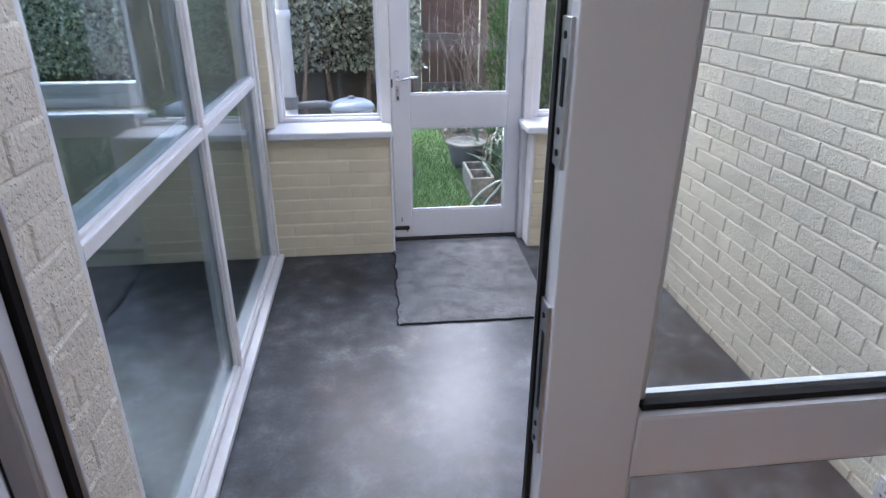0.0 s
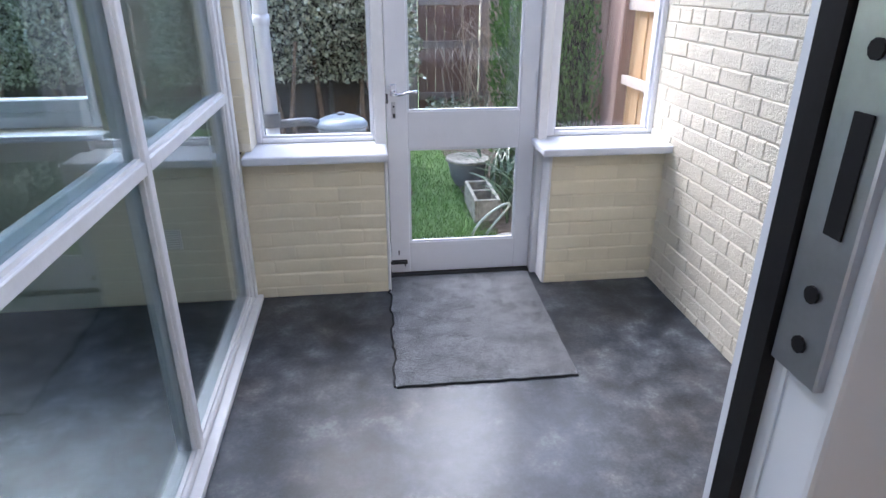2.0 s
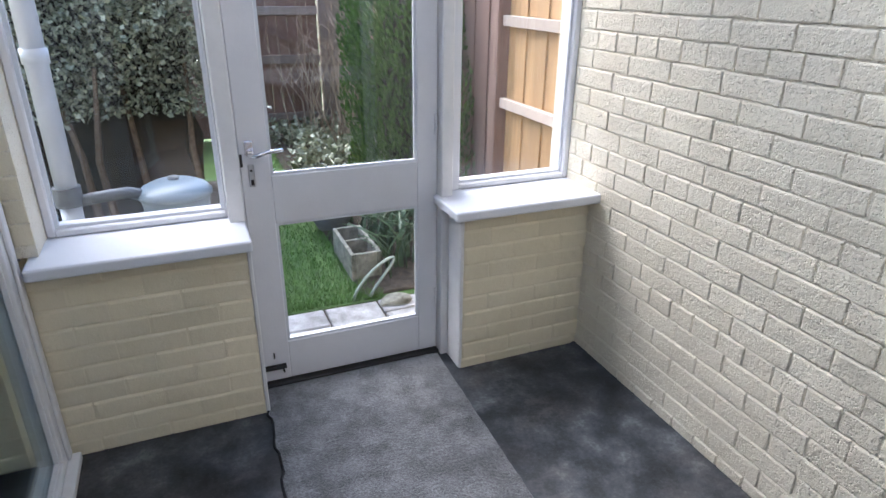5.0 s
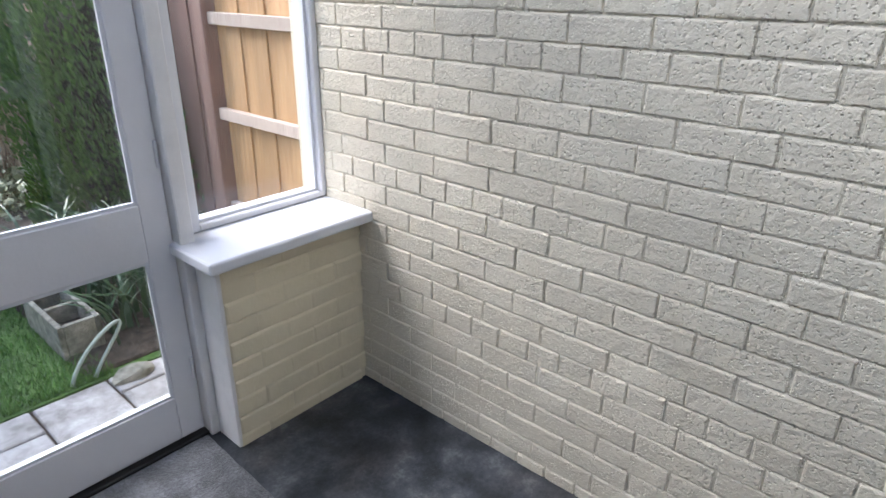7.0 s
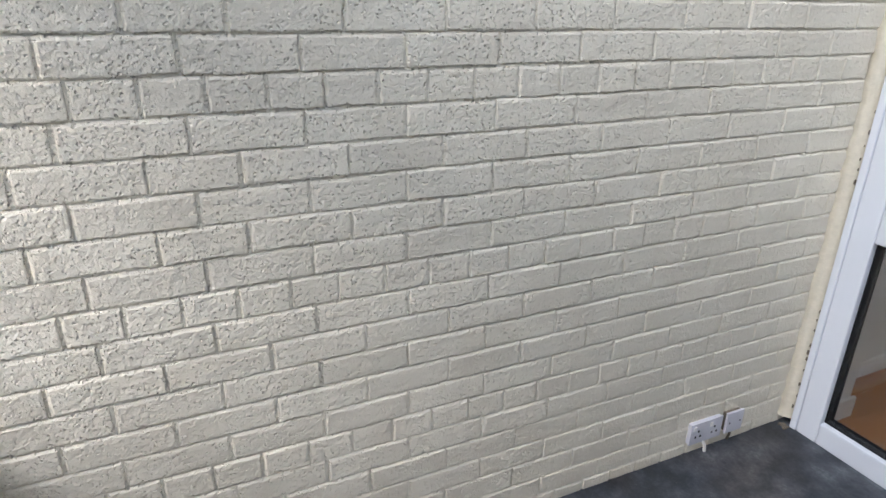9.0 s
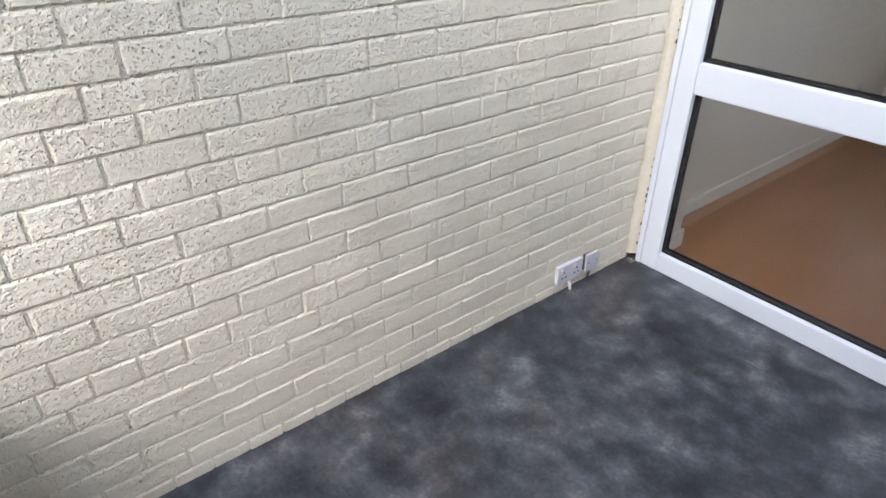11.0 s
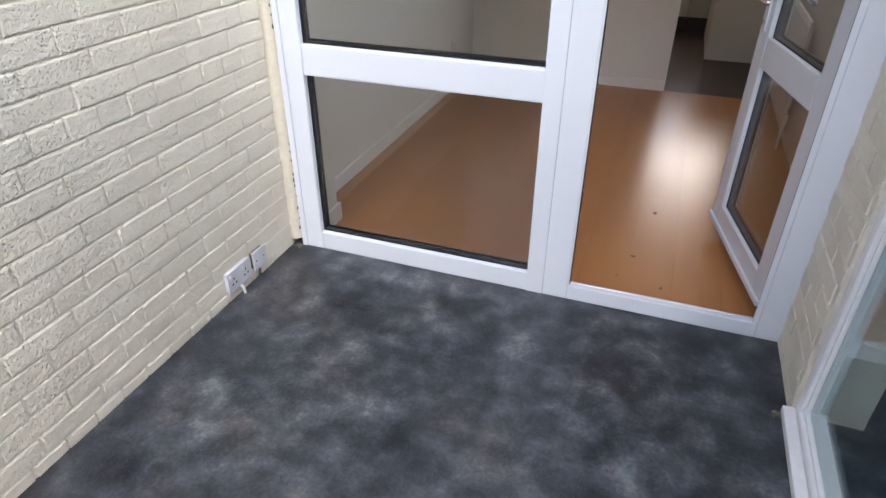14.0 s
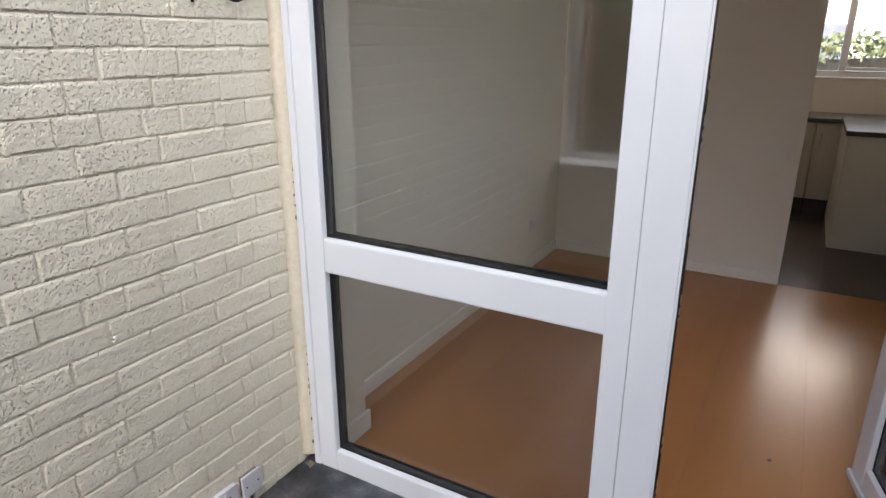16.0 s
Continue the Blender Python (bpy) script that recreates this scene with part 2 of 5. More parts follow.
def leafy(a, b2):
    def build(nt, b):
        g = nt.nodes.new("ShaderNodeNewGeometry")
        nt.links.new(ramp(nt, g.outputs["Random Per Island"], [(0.0, a), (1.0, b2)]), b.inputs["Base Color"])
    return build


M_LAWN = material("lawn_soil", (0.06, 0.12, 0.02), 0.9, build=speckle((0.035, 0.085, 0.012), (0.08, 0.16, 0.03), 6.0, 0.8, 0.03))
M_GRASS = material("grass_blades", (0.08, 0.2, 0.03), 0.6, build=leafy((0.05, 0.14, 0.015), (0.13, 0.27, 0.05)))
M_SOIL = material("leaf_litter", (0.08, 0.06, 0.045), 0.95, build=speckle((0.03, 0.022, 0.016), (0.14, 0.11, 0.08), 25.0, 1.0, 0.03))
M_SLAB = material("weathered_slab", (0.35, 0.33, 0.31), 0.85, build=speckle((0.16, 0.15, 0.14), (0.46, 0.45, 0.45), 9.0, 0.5))
M_CONC = material("mossy_concrete", (0.36, 0.34, 0.29), 0.9, build=speckle((0.10, 0.10, 0.075), (0.36, 0.35, 0.30), 16.0, 0.8))
M_BUTT = material("blue_grey_plastic", (0.16, 0.21, 0.26), 0.38, build=plain_paint(0.15, 9.0))
M_PIPE = material("white_plastic_pipe", (0.56, 0.59, 0.66), 0.4, build=plain_paint(0.06, 8.0))
M_GREYPIPE = material("grey_plastic_pipe", (0.13, 0.14, 0.16), 0.5, build=plain_paint(0.15, 12.0))
M_HEDGE = material("variegated_leaves", (0.1, 0.13, 0.06), 0.4, build=leafy((0.055, 0.075, 0.034), (0.52, 0.54, 0.40)))
M_SUNLEAF = material("pale_sunlit_leaves", (0.2, 0.24, 0.1), 0.5, build=leafy((0.09, 0.115, 0.04), (0.25, 0.26, 0.12)))
M_CONIFER = material("conifer_foliage", (0.05, 0.12, 0.03), 0.7, build=leafy((0.022, 0.066, 0.012), (0.12, 0.23, 0.045)))
M_STRAP = material("dark_strap_leaves", (0.03, 0.06, 0.03), 0.4, build=leafy((0.012, 0.03, 0.015), (0.06, 0.11, 0.05)))
# near-black colour standing for the shade deep in foliage
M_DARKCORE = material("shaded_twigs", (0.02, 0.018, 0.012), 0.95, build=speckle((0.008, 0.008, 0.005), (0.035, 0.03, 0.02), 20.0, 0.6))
M_TWIG = material("bare_twigs", (0.22, 0.16, 0.11), 0.9, build=leafy((0.18, 0.13, 0.10), (0.46, 0.37, 0.29)))
M_BARK = material("bark", (0.16, 0.11, 0.075), 0.95, build=speckle((0.08, 0.055, 0.035), (0.22, 0.16, 0.11), 30.0, 1.0))


def board(a, b2):
    def build(nt, b):
        v = world_coords(nt, (1.0, 1.0, 0.07))
        info = nt.nodes.new("ShaderNodeObjectInfo")
        base = ramp(nt, noise_tex(nt, v, 38.0, 6, 0.65, 0.5), [(0.3, a), (0.7, b2)])
        shade = ramp(nt, info.outputs["Random"], [(0.0, 0.80), (1.0, 1.15)])
        base = mix(nt, 1.0, base, shade, "MULTIPLY")
        nt.links.new(base, b.inputs["Base Color"])
        bump(nt, b, noise_tex(nt, v, 60.0, 4), 0.4, 0.004)
    return build


M_FENCE = material("new_larch_boards", (0.5, 0.29, 0.13), 0.75, build=board((0.42, 0.235, 0.10), (0.60, 0.37, 0.18)))
M_RAIL = material("pale_rail_timber", (0.5, 0.4, 0.33), 0.8, build=board((0.42, 0.33, 0.27), (0.56, 0.46, 0.39)))
M_BROWNWOOD = material("old_brown_boards", (0.12, 0.065, 0.045), 0.85, build=board((0.15, 0.085, 0.066), (0.25, 0.155, 0.125)))
M_GREYWOOD = material("weathered_grey_boards", (0.28, 0.23, 0.2), 0.9, build=board((0.22, 0.175, 0.15), (0.34, 0.28, 0.25)))
M_HOUSE = material("far_house_render", (0.7, 0.66, 0.6), 0.9, build=plain_paint(0.1, 1.0))
M_ROOFT = material("far_roof_tile", (0.22, 0.1, 0.07), 0.9, build=plain_paint(0.2, 4.0))

# ---- mesh helpers ----


def link(name, bm, mat, smooth=False):
    me = bpy.data.meshes.new(name)
    bm.to_mesh(me)
    bm.free()
    me.materials.append(mat)
    if smooth:
        for p in me.polygons:
            p.use_smooth = True
    return new(name, me)


def part(name, bm, mat, parent, label="", smooth=False):
    ob = link(name, bm, mat, smooth)
    ob.parent = parent
    if parent is not None:
        ob.matrix_parent_inverse = Matrix.Identity(4)
    if label:
        tagged(ob, label)
    return ob


def thing(name, label, category, group="", kind="", at=(0, 0, 0), rz=0):
    e = new(name)
    e.matrix_world = pose(*at, 0, 0, rz)
    e.empty_display_size = 0.05
    return tagged(e, label, category, group, kind)


def add_box(bm, x0, x1, y0, y1, z0, z1, bevel=0.0, seg=1):
    r = bmesh.ops.create_cube(bm, size=1.0)
    vs = r["verts"]
    for v in vs:
        v.co = Vector(((x0 + x1) / 2 + v.co.x * (x1 - x0), (y0 + y1) / 2 + v.co.y * (y1 - y0), (z0 + z1) / 2 + v.co.z * (z1 - z0)))
    if bevel:
        es = list({e for v in vs for e in v.link_edges})
        bmesh.ops.bevel(bm, geom=es, offset=bevel, segments=seg, affect="EDGES", profile=0.6)
    return bm


def box(x0, x1, y0, y1, z0, z1, bevel=0.0, seg=1):
    return add_box(bmesh.new(), x0, x1, y0, y1, z0, z1, bevel, seg)


def add_tube(bm, pts, radii, n=10, cap=True):
    """A tube through points with a radius at each."""
    rings = []
    prev = None
    for i, p in enumerate(pts):
        p = Vector(p)
        a = Vector(pts[max(i - 1, 0)])
        c = Vector(pts[min(i + 1, len(pts) - 1)])
        d = (c - a).normalized()
        side = prev if prev is not None else (Vector((1, 0, 0)) if abs(d.x) < 0.9 else Vector((0, 1, 0)))
        u = (side - d * side.dot(d)).normalized()
        prev = u
        w = d.cross(u)
        r = radii[i] if isinstance(radii, (list, tuple)) else radii
        rings.append([bm.verts.new(p + (u * math.cos(2 * math.pi * k / n) + w * math.sin(2 * math.pi * k / n)) * r) for k in range(n)])
    for r0, r1 in zip(rings, rings[1:]):
        for k in range(n):
            bm.faces.new((r0[k], r0[(k + 1) % n], r1[(k + 1) % n], r1[k]))
    if cap:
        bm.faces.new(list(reversed(rings[0])))
        bm.faces.new(rings[-1])
    return bm


def tube(pts, radii, n=10):
    return add_tube(bmesh.new(), pts, radii, n)


def lathe(profile, n=28):
    """A turned shape round z from (radius, height) pairs."""
    bm = bmesh.new()
    rings = [[bm.verts.new((r * math.cos(2 * math.pi * k / n), r * math.sin(2 * math.pi * k / n), z)) for k in range(n)] for r, z in profile]
    for a, c in zip(rings, rings[1:]):
        for k in range(n):
            bm.faces.new((a[k], a[(k + 1) % n], c[(k + 1) % n], c[k]))
    bm.faces.new(list(reversed(rings[0])))
    bm.faces.new(rings[-1])
    return bm


def structure(name, bm, mat, label, category):
    ob = link(name, bm, mat)
    return tagged(ob, label, category, kind="structure")


# ---- plan ----
XL, XR = -0.618, 1.43          # screen face and brick wall face
Y0, Y1 = 1.375, 3.945          # house frame face and garden wall face
YD = 4.11                      # garden door face
TOP = 2.30                     # porch ceiling
SZ = 0.735                     # top of window sills
HX0, HX1, HY = -0.80, 1.512, -1.555   # house room: west wall, east wall, far partition
KY = KITCHEN_Y
GZ = -0.15                     # garden level
HTOP = 2.35

# ---- large structure ----
structure("floor_porch", box(XL - 0.1, XR + 0.01, 1.333, YD + 0.02, -0.06, 0.0), M_VINYL, "dark grey mottled slate-effect vinyl floor of the porch", "floor")
roof = structure("ceiling_porch", box(XL - 0.12, XR + 0.3, Y0 - 0.07, 4.40, TOP + 0.004, TOP + 0.006), M_ROOF, "clear corrugated plastic roof sheet of the porch", "ceiling")
structure("ceiling_side", box(XL - 2.3, XL - 0.121, 1.25, 4.35, TOP, TOP + 0.12), M_CEIL, "plain ceiling behind the glazed screen", "ceiling")
wall_east = structure("wall_east", box(XR + 0.0020, XR + 0.22, Y0 - 0.09, 4.28, -0.2, TOP), M_BRICK, "cream-painted brick wall with pitted faces and header courses", "wall")
pier_l = structure("wall_north_1", box(XL - 0.02, 0.040, Y1 + 0.0025, 4.24, -0.2, SZ - 0.04), M_PIER, "low cream-painted brick wall below the wider garden window", "wall")
pier_r = structure("wall_north_2", box(0.856, XR + 0.01, Y1 + 0.0025, 4.24, -0.2, SZ - 0.04), M_PIER, "low cream-painted brick wall below the narrow garden window", "wall")
pier_w = structure("wall_west", box(XL - 0.2, XL + 0.012, Y0 - 0.09, 1.735, -0.2, TOP), M_ROUGHBRICK, "narrow cream-painted rough brick pier beside the house door", "wall")
corner = structure("wall_corner", box(XL - 0.12, XL + 0.055, Y1 + 0.03, 4.24, SZ + 0.002, TOP), M_BRICK, "white-painted brick strip between screen and window", "wall")
structure("wall_head_north", box(XL + 0.055, XR + 0.01, 4.06, 4.24, 2.06, TOP), M_GLOSS, "white timber head above the garden door and windows", "wall")
structure("wall_head_south", box(HX0 - 0.3, XR + 0.2, 1.20, Y0, 2.10, HTOP + 0.1), M_WALL, "wall above the white house door frame", "wall")

# house room behind the frame
planks_floor = structure("floor_house", box(HX0, HX1, HY, 1.332, -0.06, -0.010), M_LAM, "orange beech-effect laminate floor of the empty room", "floor")
structure("floor_kitchen", box(-2.6, 0.9, KY, HY - 0.0, -0.06, -0.006), M_KFLOOR, "dark brown kitchen vinyl floor", "floor")
structure("ceiling_house", box(-2.7, 1.64, KY - 0.2, 1.20, HTOP, HTOP + 0.1), M_CEIL, "plain white ceiling of the house", "ceiling")
# unseen wall, added to keep southern sky light off the porch
structure("wall_house_upper", box(-2.85, 1.65, 1.08, 1.20, HTOP + 0.1, 5.1), M_HOUSE, "plain unseen wall added above the porch to block the southern sky", "wall")
structure("wall_house_east", box(HX1, HX1 + 0.12, HY - 0.12, 1.28, -0.06, HTOP), M_WALL, "pale off-white emulsioned wall of the empty room", "wall")
structure("wall_house_return", box(1.35, HX1, 1.10, 1.30, -0.01, HTOP), M_WALL, "off-white wall return beside the frame", "wall")
structure("wall_partition", box(-0.036, HX1, HY - 0.10, HY, -0.06, HTOP), M_WALL, "off-white partition wall between room and kitchen", "wall")
# the gap from y -0.15 to 0.85 is added to let light in
bmw = bmesh.new()
add_box(bmw, HX0 - 0.12, HX0, -2.3, -0.15, -0.06, HTOP)
add_box(bmw, HX0 - 0.12, HX0, 0.85, 1.30, -0.06, HTOP)
add_box(bmw, HX0 - 0.12, HX0, -0.15, 0.85, -0.06, 1.0)
add_box(bmw, HX0 - 0.12, HX0, -0.15, 0.85, 2.1, HTOP)
structure("wall_house_west", bmw, M_WALL, "off-white side wall of the empty room", "wall")
structure("wall_house_south", box(HX0, -0.61, 1.20, 1.375, -0.2, HTOP), M_WALL, "off-white wall beside the open house door", "wall")
structure("wall_kitchen_east", box(0.5, 0.6, KY, HY - 0.10, -0.06, HTOP), M_WALL, "off-white kitchen side wall", "wall")
structure("wall_kitchen_west", box(-2.7, -2.6, KY, -2.3, -0.06, HTOP), M_WALL, "off-white kitchen end wall", "wall")
structure("wall_kitchen_step", box(-2.6, HX0 - 0.12, -2.4, -2.3, -0.06, HTOP), M_WALL, "off-white wall return of the kitchen", "wall")
bmk = bmesh.new()
add_box(bmk, -2.7, 0.6, KY - 0.2, KY, -0.06, 1.20)
add_box(bmk, -2.7, 0.6, KY - 0.2, KY, 2.05, HTOP)
add_box(bmk, 0.02, 0.6, KY - 0.2, KY, 1.20, 2.05)
add_box(bmk, -2.7, -1.5, KY - 0.2, KY, 1.20, 2.05)
structure("wall_kitchen_south", bmk, M_TILE, "pale kitchen wall with a wide window opening", "wall")
for nm, bm in (("baseboard_1", box(HX1 - 0.016, HX1 - 0.0005, HY, 1.10, -0.01, 0.075, 0.004)), ("baseboard_2", box(-0.030, HX1 - 0.017, HY + 0.0005, HY + 0.016, -0.01, 0.075, 0.004)), ("baseboard_3", box(1.334, 1.3495, 1.085, 1.30, -0.01, 0.085, 0.004))):
    structure(nm, bm, M_SKIRT, "low white skirting board along the wall", "baseboard")

# side room seen through the screen
SX = -2.75
structure("floor_side", box(SX, XL - 0.101, 1.4, 3.94, -0.06, -0.004), M_VINYL, "dark floor behind the glazed screen", "floor")
structure("wall_side_west", box(SX - 0.1, SX, 1.3, 4.2, -0.1, TOP), M_WALL, "pale wall behind the glazed screen", "wall")
structure("wall_side_south", box(SX, XL - 0.201, 1.3, 1.4, -0.1, TOP), M_WALL, "pale end wall behind the glazed screen", "wall")
bms = bmesh.new()
add_box(bms, SX, XL - 0.12, 3.94, 4.2, -0.1, 0.86)
add_box(bms, SX, XL - 0.12, 3.94, 4.2, 1.95, TOP)
add_box(bms, -1.17, XL - 0.12, 3.94, 4.2, 0.86, 1.95)
add_box(bms, SX, -2.35, 3.94, 4.2, 0.86, 1.95)
structure("wall_side_north", bms, M_PIER, "cream wall with a small window behind the glazed screen", "wall")

# garden ground and edges
structure("ground", box(-60, 60, 4.95, 120, GZ - 0.3, GZ), M_LAWN, "mown green lawn", "ground")
structure("ground_near", box(-60, 60, KY - 0.2, 4.95, GZ - 0.3, GZ - 0.012), M_SOIL, "bare soil beside and under the house", "ground")
structure("ground_front", box(-60, 60, -120, KY - 0.2, GZ - 0.3, GZ), M_SLAB, "paved ground in front of the house", "ground")

# ---- porch things ----


def glass_pane(parent, x0, x1, y, z0, z1, mat=M_GLASS, along="x", thick=0.006):
    bm = box(x0, x1, y - thick / 2, y + thick / 2, z0, z1) if along == "x" else box(y - thick / 2, y + thick / 2, x0, x1, z0, z1)
    ob = part("pane", bm, mat, parent, "clear window glass")
    ob.visible_shadow = False
    return ob


def window_sill(x0, x1, label):
    e = thing("window_sill", label, "window sill", kind="structure")
    bm = box(x0, x1, 3.870, 4.15, SZ - 0.04, SZ, 0.012, 3)
    part("sill_board", bm, M_SILL, e)
    return e


window_sill(XL + 0.022, 0.058, "wide white painted window sill with rounded front edge")
window_sill(0.790, XR + 0.004, "short white painted window sill beside the brick wall")


def garden_window(name, x0, x1, gx0, gx1, label):
    """A fixed white timber window on the sill: outer frame, bead and one pane."""
    e = thing(name, label, "window", kind="structure")
    y0, y1, z0, z1 = 4.13, 4.23, SZ + 0.001, 2.06
    gz0, gz1 = 0.768, 1.98
    part("frame_jamb", box(x0, gx0 - 0.012, y0, y1, z0, z1, 0.004), M_GLOSS, e)
    part("frame_jamb", box(gx1 + 0.012, x1, y0, y1, z0, z1, 0.004), M_GLOSS, e)
    part("frame_rail", box(gx0 - 0.012, gx1 + 0.012, y0, y1, z0, gz0 - 0.010, 0.004), M_GLOSS, e)
    part("frame_rail", box(gx0 - 0.012, gx1 + 0.012, y0, y1, gz1 + 0.012, z1, 0.004), M_GLOSS, e)
    yb = y0 + 0.022
    for b in (box(gx0 - 0.012, gx0, yb, yb + 0.02, gz0, gz1), box(gx1, gx1 + 0.012, yb, yb + 0.02, gz0, gz1),
              box(gx0 - 0.012, gx1 + 0.012, yb, yb + 0.02, gz0 - 0.010, gz0), box(gx0 - 0.012, gx1 + 0.012, yb, yb + 0.02, gz1, gz1 + 0.012)):
        part("glazing_bead", b, M_UPVC, e)
    glass_pane(e, gx0 - 0.005, gx1 + 0.005, yb + 0.025, gz0 - 0.005, gz1 + 0.005, M_SMEAR)
    return e


garden_window("window_1", XL + 0.056, 0.004, -0.525, -0.015, "white painted fixed window with one large pane, above the low wall")
garden_window("window_2", 0.86, XR + 0.003, 0.922, 1.395, "narrow white painted fixed window beside the brick wall")


def garden_door():
    frame_e = thing("door_frame", "white painted timber frame of the garden door", "door frame", kind="structure")
    part("jamb", box(0.0045, 0.060, 4.07, 4.235, 0.0, 2.06, 0.004), M_WOODWHITE, frame_e)
    part("jamb", box(0.810, 0.858, 4.07, 4.235, 0.0, 2.06, 0.004), M_WOODWHITE, frame_e)
    part("jamb_cover", box(0.0405, 0.0555, Y1 - 0.004, 4.069, 0.0, SZ - 0.041, 0.003), M_WOODWHITE, frame_e)
    part("jamb_cover", box(0.8405, 0.8555, Y1 - 0.004, 4.069, 0.0, SZ - 0.041, 0.003), M_WOODWHITE, frame_e)
    part("threshold", box(0.060, 0.810, 4.085, 4.24, 0.0, 0.018, 0.004), M_BLACKIRON, frame_e, "dark worn threshold under the door")
    e = thing("door_1", "white painted half-glazed garden door with two panes, closed", "door", kind="structure")
    x0, x1, y0, y1, z0, z1 = 0.064, 0.806, YD, YD + 0.044, 0.022, 2.03
    a0, a1 = 0.166, 0.722
    part("stile", box(x0, a0, y0, y1, z0, z1, 0.003), M_GLOSS, e)
    part("stile", box(a1, x1, y0, y1, z0, z1, 0.003), M_GLOSS, e)
    part("bottom_rail", box(a0, a1, y0 + 0.0005, y1, z0, 0.192, 0.003), M_GLOSS, e)
    part("middle_rail", box(a0, a1, y0 + 0.0005, y1, 0.695, 0.878, 0.003), M_GLOSS, e)
    part("top_rail", box(a0, a1, y0 + 0.0005, y1, 1.93, z1, 0.003), M_GLOSS, e)
    for q0, q1 in ((0.192, 0.695), (0.878, 1.93)):
        for b in (box(a0, a0 + 0.010, y0 + 0.006, y0 + 0.016, q0, q1), box(a1 - 0.010, a1, y0 + 0.006, y0 + 0.016, q0, q1),
                  box(a0 + 0.01, a1 - 0.01, y0 + 0.006, y0 + 0.016, q0, q0 + 0.010), box(a0 + 0.01, a1 - 0.01, y0 + 0.006, y0 + 0.016, q1 - 0.010, q1)):
            part("glazing_bead", b, M_UPVC, e)
        glass_pane(e, a0, a1, y0 + 0.022, q0, q1, M_SMEAR)
    # lever handle on its small plate, key plate below
    hx, hz = 0.100, 0.980
    h = part("door_handle", box(hx - 0.016, hx + 0.016, y0 - 0.006, y0 + 0.002, hz - 0.025, hz + 0.03, 0.003), M_CHROME, e, "chrome lever handle")
    part("lever", tube([(hx, y0, hz - 0.012), (hx, y0 - 0.045, hz - 0.012), (hx + 0.02, y0 - 0.052, hz - 0.013), (hx + 0.06, y0 - 0.052, hz - 0.002), (hx + 0.11, y0 - 0.05, hz + 0.001)], [0.008, 0.008, 0.008, 0.0075, 0.006], 10), M_CHROME, h, smooth=True)
    k = part("key_plate", box(hx - 0.011, hx + 0.011, y0 - 0.004, y0 + 0.001, hz - 0.135, hz - 0.052, 0.003), M_STEEL, e, "worn metal keyhole plate")
    part("keyhole", tube([(hx, y0 - 0.0055, hz - 0.075), (hx, y0, hz - 0.075)], 0.0045, 10), M_BLACKIRON, k)
    part("keyhole", box(hx - 0.004, hx + 0.006, y0 - 0.0055, y0, hz - 0.128, hz - 0.108), M_BLACKIRON, k)
    # bolt low on the door
    bolt = part("barrel_bolt", box(0.066, 0.150, y0 - 0.004, y0 + 0.001, 0.070, 0.096, 0.002), M_BLACKIRON, e, "black iron bolt at the door's foot")
    part("bolt_bar", tube([(0.050, y0 - 0.010, 0.083), (0.150, y0 - 0.010, 0.083)], 0.007, 10), M_BLACKIRON, bolt)
    part("bolt_knob", tube([(0.135, y0 - 0.010, 0.083), (0.138, y0 - 0.026, 0.069)], 0.004, 8), M_BLACKIRON, bolt)
    part("latch_hole", box(0.103, 0.109, y0 - 0.0025, y0 + 0.001, 0.125, 0.150), M_BLACKIRON, e)
    part("latch_stop", box(0.0655, 0.074, y0 - 0.004, y0 + 0.001, hz - 0.06, hz - 0.015), M_BLACKIRON, e)
    for hz2 in (0.28, 1.02, 1.8):
        part("hinge", tube([(0.798, y0 - 0.004, hz2 - 0.04), (0.798, y0 - 0.004, hz2 + 0.04)], 0.006, 10), M_GLOSS, e)
    return e


garden_door()


